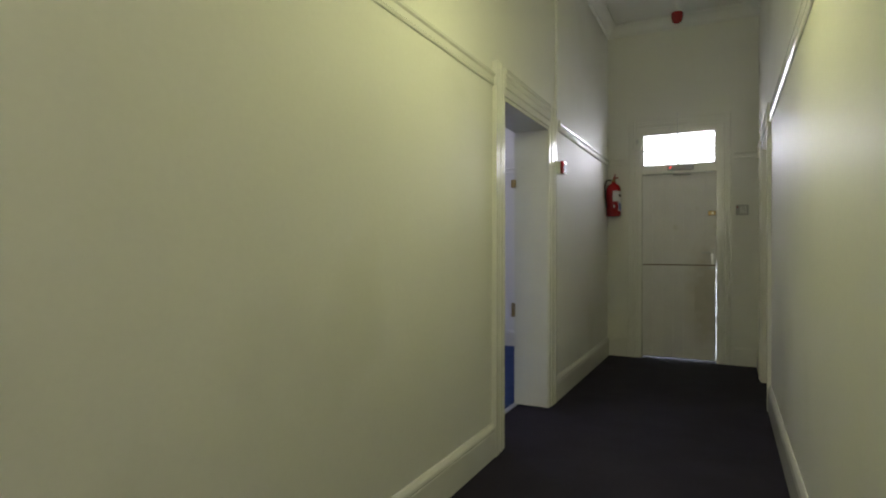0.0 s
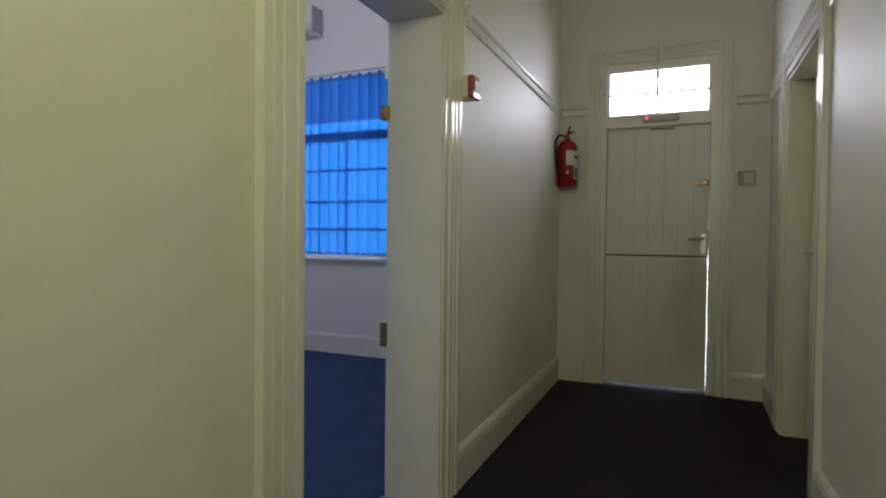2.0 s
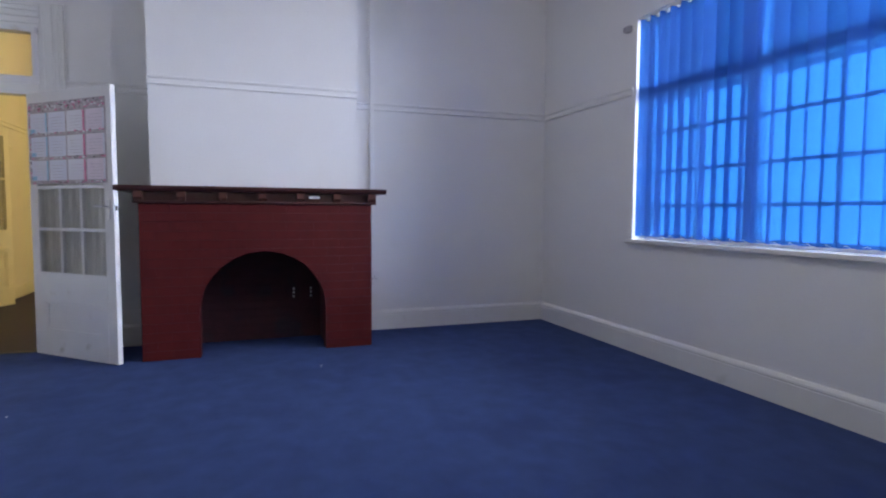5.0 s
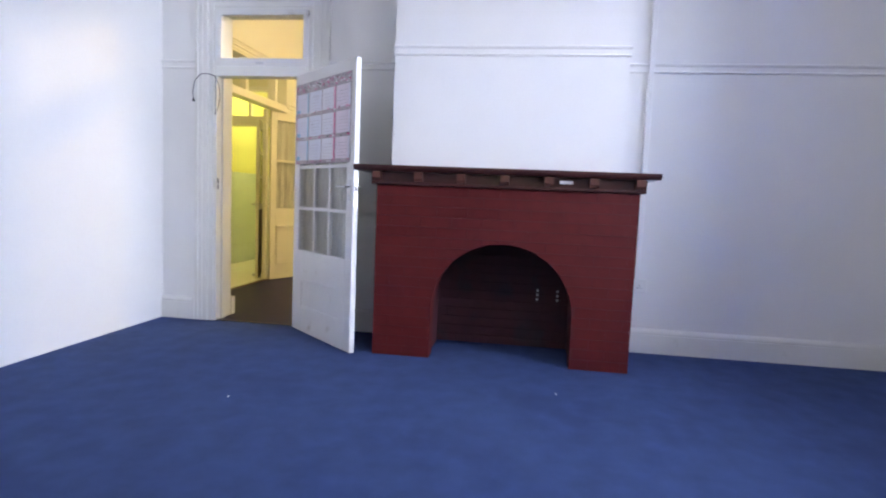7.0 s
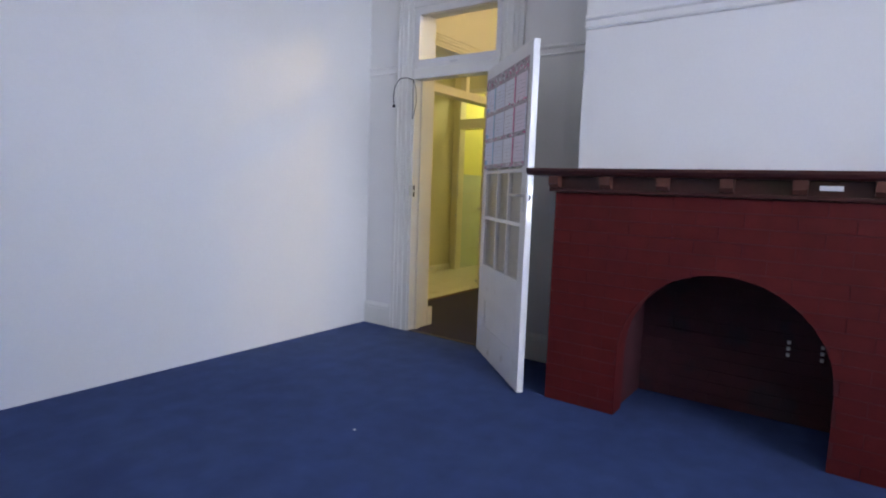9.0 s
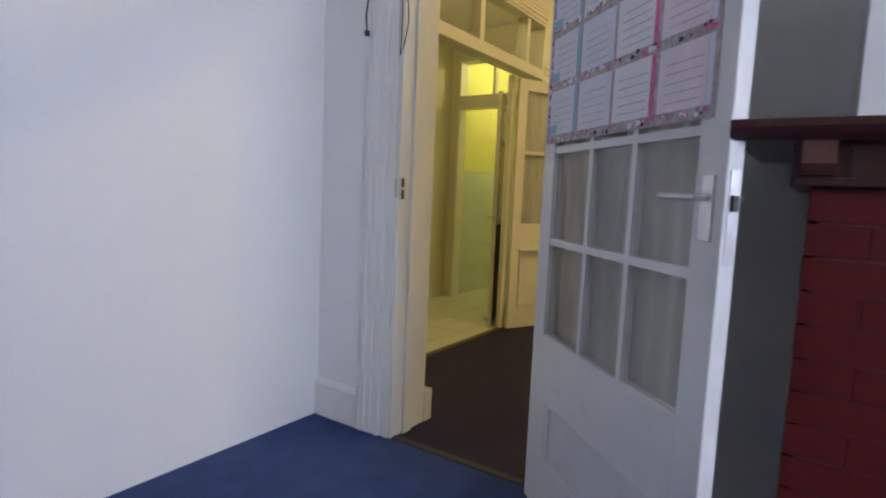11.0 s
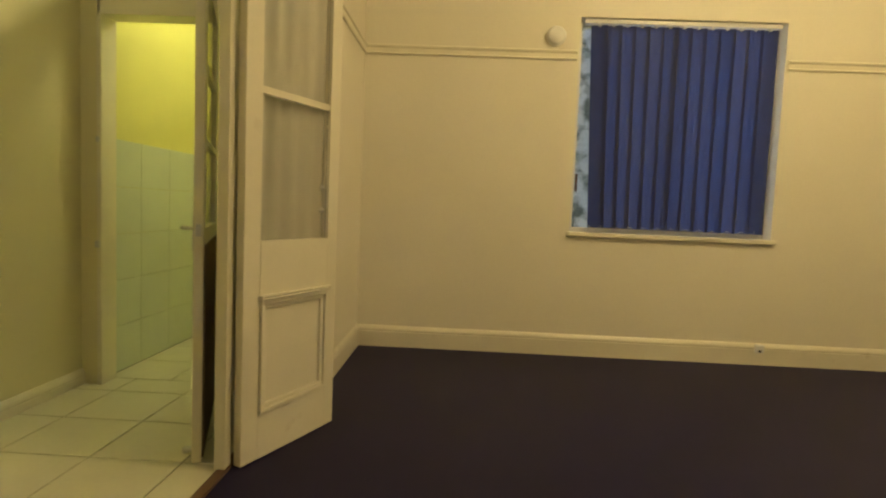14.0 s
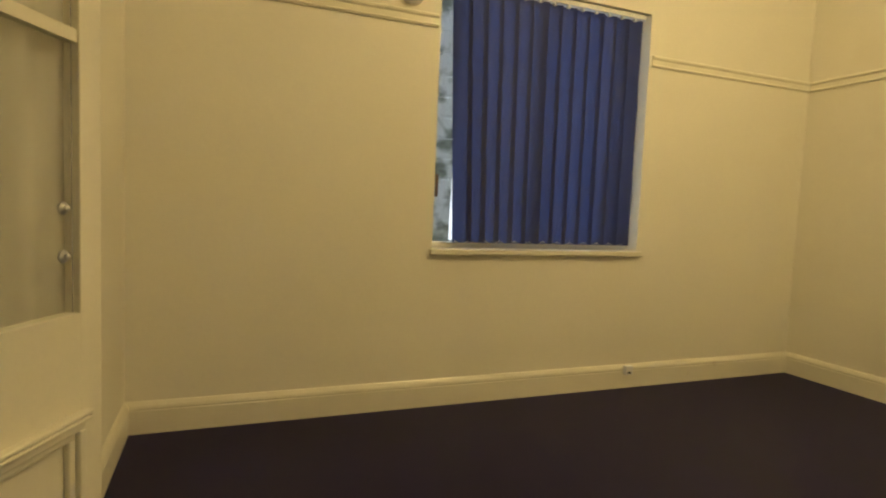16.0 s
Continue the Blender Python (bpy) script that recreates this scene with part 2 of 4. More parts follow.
# ---- mesh helpers ----
def mesh_object(name, bm, mats, parent=None, smooth=False):
    me = bpy.data.meshes.new(name)
    bmesh.ops.recalc_face_normals(bm, faces=bm.faces)
    bm.to_mesh(me)
    bm.free()
    for m in (mats if isinstance(mats, (list, tuple)) else [mats]):
        me.materials.append(m)
    if smooth:
        for p in me.polygons:
            p.use_smooth = True
    ob = new(name, me)
    if parent:
        ob.parent = parent
    return ob


def add_box(bm, x0, x1, y0, y1, z0, z1, bevel=0.0, mat=0):
    r = bmesh.ops.create_cube(bm, size=1, matrix=Matrix.Translation(((x0 + x1) / 2, (y0 + y1) / 2, (z0 + z1) / 2)) @ Matrix.Diagonal((abs(x1 - x0), abs(y1 - y0), abs(z1 - z0), 1)))
    faces = {f for v in r["verts"] for f in v.link_faces}
    for f in faces:
        f.material_index = mat
    if bevel:
        edges = {e for v in r["verts"] for e in v.link_edges}
        bmesh.ops.bevel(bm, geom=list(edges), offset=bevel, segments=2, affect="EDGES", profile=0.5)


def boxes(name, rows, mats, parent=None, bevel=0.0):
    """One mesh of several boxes: rows of x0, x1, y0, y1, z0, z1."""
    bm = bmesh.new()
    for r in rows:
        add_box(bm, *r[:6], bevel=bevel, mat=r[6] if len(r) > 6 else 0)
    return mesh_object(name, bm, mats, parent)


def add_sweep(bm, profile, origin, u, v, along, length):
    """A closed profile in the plane of u and v, pushed along a direction."""
    o, u, v, a = Vector(origin), Vector(u), Vector(v), Vector(along)
    lo = [bm.verts.new(o + u * p + v * q) for p, q in profile]
    hi = [bm.verts.new(o + u * p + v * q + a * length) for p, q in profile]
    n = len(profile)
    for i in range(n):
        bm.faces.new((lo[i], lo[(i + 1) % n], hi[(i + 1) % n], hi[i]))
    bm.faces.new(lo)
    bm.faces.new(hi[::-1])


def add_tube(bm, points, r, sides=8):
    """A round bar along a line of points."""
    rings = []
    pts = [Vector(p) for p in points]
    for i, p in enumerate(pts):
        d = (pts[min(i + 1, len(pts) - 1)] - pts[max(i - 1, 0)]).normalized()
        a = d.orthogonal().normalized() if i == 0 else (rings[-1][1] - d * rings[-1][1].dot(d)).normalized()
        b = d.cross(a)
        rings.append(([bm.verts.new(p + (a * math.cos(k * math.tau / sides) + b * math.sin(k * math.tau / sides)) * r) for k in range(sides)], a))
    for (r0, _), (r1, _) in zip(rings, rings[1:]):
        for k in range(sides):
            bm.faces.new((r0[k], r0[(k + 1) % sides], r1[(k + 1) % sides], r1[k]))
    bm.faces.new(rings[0][0])
    bm.faces.new(rings[-1][0])


def add_lathe(bm, profile, m=Matrix(), sides=24, mat=0):
    """Rings of (radius, height) turned about z, then moved by m."""
    rings = [[bm.verts.new(m @ Vector((r * math.cos(k * math.tau / sides), r * math.sin(k * math.tau / sides), z))) for k in range(sides)] for r, z in profile]
    fs = []
    for a, b in zip(rings, rings[1:]):
        for k in range(sides):
            fs.append(bm.faces.new((a[k], a[(k + 1) % sides], b[(k + 1) % sides], b[k])))
    fs.append(bm.faces.new(rings[0]))
    fs.append(bm.faces.new(rings[-1]))
    for f in fs:
        f.material_index = mat


def structure(ob, label, category):
    return tagged(ob, label, category, kind="structure")


# ---- structure ----
H = 3.85        # ceiling height
RAIL_Z = 2.222  # underside of the picture rail
Y_OUT = 7.06    # inside of the street wall in the blue room

# the ground outside and the bright distance
structure(boxes("ground", [(-400, 400, -400, 400, -0.5, -0.3)], GRASS), "flat dry grassy ground around the building", "ground")
structure(boxes("floor_corridor", [(-0.26, 1.9, -3.2, 7.3, -0.12, 0)], CARPET_CORRIDOR), "dark charcoal carpet on the corridor floor", "floor")
structure(boxes("floor_blue_room", [(-5.52, -0.26, 0.6, 7.3, -0.12, 0)], CARPET_BLUE), "worn blue short-pile office carpet", "floor")
structure(boxes("floor_cream_room", [(-10.4, -5.52, 0.78, 6.1, -0.12, 0)], CARPET_DARK), "dark brown-black carpet of the cream room", "floor")
structure(boxes("floor_passage_base", [(-11.6, -5.5, -0.8, 0.78, -0.12, -0.006)], GROUT), "dark grout bed under the passage tiles", "floor")
structure(boxes("ceiling", [(-11.8, 2.1, -3.4, 7.5, H, H + 0.15)], CEILING), "white painted plaster ceiling", "ceiling")

structure(boxes("wall_corridor_west", [(-0.26, 0, -3.2, 3.495, 0, H), (-0.26, 0, 4.49, 7.0, 0, H), (-0.26, 0, 3.495, 4.49, 2.205, H)], PLASTER_COR), "glossy off-white painted corridor wall with a doorway", "wall")
structure(boxes("wall_corridor_east", [(1.56, 1.82, -3.2, 5.33, 0, H), (1.56, 1.82, 6.23, 7.0, 0, H), (1.56, 1.82, 5.33, 6.23, 2.205, H)], PLASTER_COR), "glossy off-white painted corridor wall with a door recess", "wall")
structure(boxes("wall_corridor_south", [(-0.26, 1.82, -3.46, -3.2, 0, H)], PLASTER_COR), "plain off-white wall closing the corridor", "wall")
structure(boxes("wall_corridor_street", [(-0.26, 0.34, 7.0, 7.3, 0, H), (1.20, 1.82, 7.0, 7.3, 0, H), (0.34, 1.20, 7.0, 7.3, 2.62, H)], PLASTER_COR), "off-white street wall around the back door", "wall")
WX0, WX1, WZ0, WZ1 = -3.95, -1.70, 0.98, 2.86
structure(boxes("wall_blue_street", [(-5.76, WX0, Y_OUT, 7.36, 0, H), (WX1, -0.26, Y_OUT, 7.36, 0, H), (WX0, WX1, Y_OUT, 7.36, 0, WZ0), (WX0, WX1, Y_OUT, 7.36, WZ1, H)], PLASTER), "white plaster wall with a wide window", "wall")
structure(boxes("wall_blue_south", [(-5.76, -0.26, 0.68, 0.94, 0, H)], PLASTER), "plain white plaster wall with faint marks", "wall")
DY0, DY1 = 1.437, 2.31
structure(boxes("wall_between_rooms", [(-5.76, -5.5, 0.94, DY0, 0, H), (-5.76, -5.5, DY1, 7.06, 0, H), (-5.76, -5.5, DY0, DY1, 2.755, H)], PLASTER), "white plaster wall between the rooms, with a doorway", "wall")
structure(boxes("chimney_breast", [(-5.498, -5.0, 3.16, 4.85, 1.30, H), (-5.498, -5.42, 3.16, 4.85, 0, 1.30)], PLASTER), "white plastered chimney breast above the brick fireplace", "wall")
YW0, YW1, YZ0, YZ1 = 2.57, 4.13, 0.985, 2.64
structure(boxes("wall_cream_window", [(-10.36, -10.1, 0.65, YW0, 0, H), (-10.36, -10.1, YW1, 6.0, 0, H), (-10.36, -10.1, YW0, YW1, 0, YZ0), (-10.36, -10.1, YW0, YW1, YZ1, H)], PLASTER_CREAM), "cream plaster wall with a window", "wall")
structure(boxes("wall_cream_north", [(-10.1, -5.76, 5.74, 6.0, 0, H)], PLASTER_CREAM), "plain cream plaster wall", "wall")
PX0, PX1 = -8.21, -6.15
structure(boxes("wall_cream_passage", [(-10.1, PX0, 0.72, 0.91, 0, H), (PX1, -5.76, 0.72, 0.91, 0, H), (PX0, PX1, 0.72, 0.91, 2.76, H)], PLASTER_CREAM), "cream plaster wall with a wide opening to the tiled passage", "wall")
structure(boxes("cream_lining_wall", [(-5.80, -5.762, 0.91, DY0, 0, H), (-5.80, -5.762, DY1, 5.74, 0, H), (-5.80, -5.762, DY0, DY1, 2.755, H)], PLASTER_CREAM), "cream painted face of the dividing wall", "wall")
structure(boxes("wall_passage_south", [(-8.85, -5.5, -0.70, -0.50, 0, 3.0)], PLASTER_PASSAGE), "pale green-cream painted passage wall", "wall")
structure(boxes("wall_passage_east", [(-5.76, -5.5, -0.5, 0.68, 0, 3.0)], PLASTER_LIME), "plain yellow-green wall closing the passage", "wall")
structure(boxes("wall_washroom_door", [(-8.97, -8.85, -0.70, -0.398, 0, 3.0), (-8.97, -8.85, 0.42, 0.72, 0, 3.0), (-8.97, -8.85, -0.398, 0.42, 2.72, 3.0)], PLASTER_PASSAGE), "pale green-cream wall around the washroom door", "wall")
structure(boxes("wall_washroom_south", [(-11.2, -8.97, -0.66, -0.44, 0, 3.0)], PLASTER_LIME), "bright yellow-green washroom wall above the tiles", "wall")
structure(boxes("wall_washroom_west", [(-11.4, -11.2, -0.7, 0.91, 0, 3.0), (-11.4, -10.36, 0.72, 0.91, 0, 3.0)], PLASTER_LIME), "yellow-green washroom wall", "wall")
structure(boxes("ceiling_passage", [(-11.4, -5.5, -0.7, 0.72, 3.0, 3.1)], CEILING), "low white ceiling over the passage", "ceiling")


# coved cornices
def cornice(name, p0, p1, normal, label="white plaster cornice"):
    a, b, n = Vector(p0), Vector(p1), Vector(normal)
    d = b - a
    prof = [(0, 0), (0.11, 0)] + [(0.11 - 0.09 * math.sin(k * math.pi / 10), -0.02 - 0.09 * (1 - math.cos(k * math.pi / 10))) for k in range(6)] + [(0, -0.12)]
    bm = bmesh.new()
    add_sweep(bm, prof, a, n, (0, 0, 1), d.normalized(), d.length)
    return structure(mesh_object(name, bm, CEILING), label, "cornice")


cornice("trim_cornice_blue_street", (-5.5, Y_OUT, H - 0.001), (-0.26, Y_OUT, H - 0.001), (0, -1, 0))
cornice("trim_cornice_blue_west", (-5.5, 0.94, H - 0.001), (-5.5, 7.06, H - 0.001), (1, 0, 0))
cornice("trim_cornice_blue_south", (-5.5, 0.94, H - 0.001), (-0.26, 0.94, H - 0.001), (0, 1, 0))
cornice("trim_cornice_corridor_street", (0, 7.0, H - 0.001), (1.56, 7.0, H - 0.001), (0, -1, 0))
cornice("trim_cornice_corridor_west", (0, -3.2, H - 0.001), (0, 7.0, H - 0.001), (1, 0, 0))
cornice("trim_cornice_corridor_east", (1.56, -3.2, H - 0.001), (1.56, 7.0, H - 0.001), (-1, 0, 0))


# skirtings and picture rails, swept along the walls
def skirting(name, p0, p1, normal, mat, h=0.20, t=0.022):
    a, b = Vector((*p0, 0.001)), Vector((*p1, 0.001))
    d = b - a
    prof = [(0, 0), (t, 0), (t, h - 0.05), (t - 0.003, h - 0.043), (t + 0.001, h - 0.036), (t - 0.002, h - 0.022), (t - 0.010, h - 0.008), (0.006, h), (0, h)]
    bm = bmesh.new()
    add_sweep(bm, prof, a, Vector((*normal, 0)), (0, 0, 1), d.normalized(), d.length)
    return structure(mesh_object(name, bm, mat), "tall moulded painted skirting board", "baseboard")


def picture_rail(name, p0, p1, normal, mat, z=RAIL_Z, h=0.075):
    a, b = Vector((*p0, z)), Vector((*p1, z))
    d = b - a
    prof = [(0, 0), (0.012, 0), (0.018, 0.010), (0.011, 0.017), (0.011, h - 0.026), (0.022, h - 0.018), (0.024, h - 0.006), (0.016, h), (0, h)]
    bm = bmesh.new()
    add_sweep(bm, prof, a, Vector((*normal, 0)), (0, 0, 1), d.normalized(), d.length)
    return structure(mesh_object(name, bm, mat), "narrow moulded picture rail", "trim")


A = 0.17  # architrave width
for nm, p0, p1, n, mt, hh in (
    ("baseboard_corridor_a", (0, -3.2), (0, 3.495 - A), (1, 0), GLOSS, 0.2),
    ("baseboard_corridor_b", (0, 4.49 + A), (0, 7.0), (1, 0), GLOSS, 0.2),
    ("baseboard_corridor_c", (1.56, -3.2), (1.56, 5.33 - A), (-1, 0), GLOSS, 0.2),
    ("baseboard_corridor_d", (1.56, 6.23 + A), (1.56, 7.0), (-1, 0), GLOSS, 0.2),
    ("baseboard_corridor_e", (0.022, 7.0), (0.22, 7.0), (0, -1), GLOSS, 0.2),
    ("baseboard_corridor_f", (1.33, 7.0), (1.538, 7.0), (0, -1), GLOSS, 0.2),
    ("baseboard_blue_a", (-5.478, Y_OUT), (-0.26, Y_OUT), (0, -1), GLOSS, 0.2),
    ("baseboard_blue_b", (-5.5, 4.96), (-5.5, Y_OUT), (1, 0), GLOSS, 0.2),
    ("baseboard_blue_c", (-5.5, DY1 + A), (-5.5, 3.08), (1, 0), GLOSS, 0.2),
    ("baseboard_blue_d", (-5.5, 0.94), (-5.5, DY0 - A), (1, 0), GLOSS, 0.2),
    ("baseboard_blue_e", (-0.26, 4.6), (-0.26, Y_OUT - 0.022), (-1, 0), GLOSS, 0.2),
    ("baseboard_blue_f", (-0.26, 0.94), (-0.26, 3.4), (-1, 0), GLOSS, 0.2),
    ("baseboard_cream_a", (-10.1, 0.91), (-10.1, 5.74), (1, 0), GLOSS_CREAM, 0.17),
    ("baseboard_cream_b", (-10.078, 0.91), (PX0 - 0.01, 0.91), (0, 1), GLOSS_CREAM, 0.17),
    ("baseboard_cream_c", (-10.078, 5.74), (-5.80, 5.74), (0, -1), GLOSS_CREAM, 0.17),
    ("baseboard_cream_d", (-5.80, DY1 + A), (-5.80, 5.71), (-1, 0), GLOSS_CREAM, 0.17),
    ("baseboard_cream_e", (-6.03, 0.91), (-5.80, 0.91), (0, 1), GLOSS_CREAM, 0.17),
    ("baseboard_passage", (-8.85, -0.50), (-5.5, -0.50), (0, 1), GLOSS_CREAM, 0.09),
):
    skirting(nm, p0, p1, n, mt, hh)
for nm, p0, p1, n, mt, zz in (
    ("trim_rail_corridor_a", (0, -3.2), (0, 3.495 - A), (1, 0), GLOSS, RAIL_Z),
    ("trim_rail_corridor_b", (0, 4.49 + A), (0, 7.0), (1, 0), GLOSS, RAIL_Z),
    ("trim_rail_corridor_c", (1.56, -3.2), (1.56, 5.33 - A), (-1, 0), GLOSS, RAIL_Z),
    ("trim_rail_corridor_d", (1.56, 6.23 + A), (1.56, 7.0), (-1, 0), GLOSS, RAIL_Z),
    ("trim_rail_corridor_e", (0.022, 7.0), (0.22, 7.0), (0, -1), GLOSS, RAIL_Z),
    ("trim_rail_corridor_f", (1.33, 7.0), (1.538, 7.0), (0, -1), GLOSS, RAIL_Z),
    ("trim_rail_blue_a", (-5.478, Y_OUT), (WX0 - 0.03, Y_OUT), (0, -1), PLASTER, RAIL_Z),
    ("trim_rail_blue_b", (WX1 + 0.03, Y_OUT), (-0.26, Y_OUT), (0, -1), PLASTER, RAIL_Z),
    ("trim_rail_blue_c", (-5.5, 4.85), (-5.5, Y_OUT), (1, 0), PLASTER, RAIL_Z),
    ("trim_rail_blue_d", (-5.0, 3.16), (-5.0, 4.85), (1, 0), PLASTER, RAIL_Z),
    ("trim_rail_blue_e", (-5.5, DY1 + A), (-5.5, 3.16), (1, 0), PLASTER, RAIL_Z),
    ("trim_rail_blue_f", (-5.5, 0.94), (-5.5, DY0 - A), (1, 0), PLASTER, RAIL_Z),
    ("trim_rail_cream_a", (-10.1, 0.91), (-10.1, YW0 - 0.02), (1, 0), GLOSS_CREAM, 2.31),
    ("trim_rail_cream_b", (-10.1, YW1 + 0.02), (-10.1, 5.74), (1, 0), GLOSS_CREAM, 2.285),
    ("trim_rail_cream_c", (-10.078, 0.91), (PX0 - 0.01, 0.91), (0, 1), GLOSS_CREAM, 2.31),
    ("trim_rail_cream_d", (-10.078, 5.74), (-5.80, 5.74), (0, -1), GLOSS_CREAM, 2.285),
):
    picture_rail(nm, p0, p1, n, mt, zz)


# door frames: fluted architraves and deep linings
def flutes(w, t=0.024):
    """Section of a fluted architrave, w wide."""
    pts = [(0, 0), (0, t * 0.7)]
    bands = ((0.02, 0.5), (0.05, 1.0), (0.085, 0.75), (0.10, 1.0), (0.125, 0.75), (0.14, 1.15))
    for a, k in bands:
        s = a / 0.17 * w
        pts += [(s, pts[-1][1]), (s + 0.003, t * k)]
    return pts + [(w, t * 1.15), (w, 0)]


def door_frame(name, label, mat, axis, wall, out, lo, hi, top, depth, w=A, thin=0.022, both=True):
    """Architrave on one face and a lining through the wall. axis: 'x' for a wall across x."""
    bm = bmesh.new()
    n = Vector((out, 0, 0)) if axis == "x" else Vector((0, out, 0))
    a = Vector((0, 1, 0)) if axis == "x" else Vector((1, 0, 0))
    base = n.normalized() * 0 + (Vector((wall, 0, 0)) if axis == "x" else Vector((0, wall, 0)))
    up = Vector((0, 0, 1))
    f = flutes(w)
    if both:
        add_sweep(bm, f, base + a * lo + up * 0.001, -a, n, up, top + w)
    add_sweep(bm, f, base + a * hi + up * 0.001, a, n, up, top + w)
    add_sweep(bm, f, base + a * (lo + 0.002) + up * top, up, n, a, hi - lo - 0.004)
    arch = mesh_object("architrave", bm, mat)
    bm = bmesh.new()
    t = 0.022
    for u0, u1, z0, z1 in ((lo, lo + t, 0.001 if both else top - 0.45, top), (hi - thin, hi, 0.001, top), (lo + t, hi - thin, top - t, top)):
        if axis == "x":
            add_box(bm, wall - out * depth, wall + out * 0.006, u0, u1, z0, z1)
        else:
            add_box(bm, u0, u1, wall - out * depth, wall + out * 0.006, z0, z1)
    lining = mesh_object("lining", bm, mat)
    root = new(name)
    arch.parent = lining.parent = root
    return structure(root, label, "door frame")


door_frame("door_frame_corridor_west", "off-white gloss door frame with a fluted architrave", GLOSS, "x", 0, 1, 3.495, 4.49, 2.2, 0.265, thin=0.010)
door_frame("door_frame_corridor_east", "off-white gloss door frame in the corridor", GLOSS, "x", 1.56, -1, 5.33, 6.23, 2.2, 0.2)
boxes("stop", [(-0.275, -0.266, 3.37, 3.49, 0.001, 2.33), (-0.275, -0.266, 4.495, 4.61, 0.001, 2.33), (-0.275, -0.266, 3.49, 4.495, 2.205, 2.33)], GLOSS, bpy.data.objects["door_frame_corridor_west"])

# doorway between the blue and the cream room, with its fanlight
FB = "white painted door frame with a glazed fanlight above"
fr = door_frame("door_frame_blue_room", FB, GLOSS, "x", -5.5, 1, DY0, DY1, 2.74, 0.262, w=0.17)
boxes("transom_bar", [(-5.60, -5.475, DY0 + 0.022, DY1 - 0.022, 2.16, 2.245)], GLOSS, fr, bevel=0.006)
boxes("fanlight_sash", [(-5.535, -5.485, DY0 + 0.022, DY0 + 0.065, 2.245, 2.718), (-5.535, -5.485, DY1 - 0.065, DY1 - 0.022, 2.245, 2.718), (-5.535, -5.485, DY0 + 0.065, DY1 - 0.065, 2.245, 2.312), (-5.535, -5.485, DY0 + 0.065, DY1 - 0.065, 2.675, 2.718)], DOOR_WORN, fr)
pane = boxes("fanlight_pane", [(-5.512, -5.507, DY0 + 0.065, DY1 - 0.065, 2.312, 2.675)], GLASS, fr)
pane.visible_shadow = False
boxes("hinge_post", [(-5.70, -5.47, 2.225, DY1 - 0.022, 0.001, 2.16)], GLOSS, fr, bevel=0.003)
boxes("stop_bead", [(-5.64, -5.58, DY0 + 0.022, DY0 + 0.036, 0.001, 2.16), (-5.64, -5.58, DY1 - 0.036, DY1 - 0.022, 0.001, 2.16)], GLOSS, fr)
boxes("plinth_block", [(-5.5, -5.468, DY0 - 0.19, DY0 - 0.172, 0.001, 0.22), (-5.83, -5.765, DY0 - 0.03, DY0 + 0.03, 0.001, 0.17)], GLOSS, fr, bevel=0.004)
boxes("strike_plate", [(-5.535, -5.497, DY0 + 0.0225, DY0 + 0.026, 1.175, 1.285), (-5.499, -5.474, DY0 + 0.008, DY0 + 0.013, 1.185, 1.275)], METAL, fr)
boxes("strike_hole", [(-5.525, -5.508, DY0 + 0.026, DY0 + 0.028, 1.18, 1.222), (-5.525, -5.508, DY0 + 0.026, DY0 + 0.028, 1.235, 1.275)], BLACK, fr)
boxes("fanlight_catch", [(-5.485, -5.45, DY1 - 0.03, DY1 - 0.01, 2.66, 2.70), (-5.484, -5.478, 1.82, 1.90, 2.262, 2.28)], METAL, fr)

# frame of the tiled passage opening with a two-light transom
fp = door_frame("door_frame_passage", "cream painted opening to the passage with a glazed transom", GLOSS_CREAM, "y", 0.91, 1, PX0, PX1, 2.74, 0.19, w=0.11, both=False)
boxes("transom_bar", [(PX0 + 0.022, PX1 - 0.022, 0.79, 0.93, 2.25, 2.34)], GLOSS_CREAM, fp, bevel=0.006)
boxes("mullion", [(-7.15, -7.09, 0.82, 0.90, 2.34, 2.718)], GLOSS_CREAM, fp)
boxes("hinge_post", [(-7.925, -7.865, 0.745, 0.79, 0.0, 2.249), (-7.925, -7.865, 0.80, 0.90, 2.341, 2.717)], GLOSS_CREAM, fp)
for a, b in ((PX0 + 0.022, -7.15), (-7.09, PX1 - 0.022)):
    a = -7.865 if a < -7.9 else a
    p = boxes("transom_pane", [(a, b, 0.85, 0.855, 2.34, 2.718)], GLASS, fp)
    p.visible_shadow = False
boxes("threshold", [(PX0, PX1, 0.755, 0.80, -0.005, 0.012)], BROWN_WOOD, fp, bevel=0.004)

# washroom door frame with two lights above
fw = new("door_frame_washroom")
structure(fw, "cream painted washroom door frame with two small lights", "door frame")
boxes("jamb", [(-8.98, -8.835, -0.398, -0.37, 0, 2.72), (-8.98, -8.835, 0.37, 0.42, 0, 2.72), (-8.98, -8.835, -0.395, 0.37, 2.15, 2.29), (-8.98, -8.835, -0.395, 0.37, 2.66, 2.72), (-8.95, -8.87, 0.02, 0.05, 2.29, 2.66)], GLOSS_CREAM, fw, bevel=0.004)
boxes("keeper", [(-8.836, -8.82, -0.392, -0.378, 1.43, 1.46), (-8.836, -8.815, -0.395, -0.375, 0.82, 0.86)], METAL, fw)

# carpet strips in the doorways
structure(boxes("trim_carpet_strip_west", [(-0.275, -0.235, 3.517, 4.468, 0.0, 0.006)], METAL), "thin metal carpet joining strip", "threshold strip")
structure(boxes("trim_carpet_strip_between", [(-5.54, -5.50, DY0 + 0.022, DY1 - 0.022, 0.0, 0.006)], CABLE), "thin carpet joining strip in the doorway", "threshold strip")


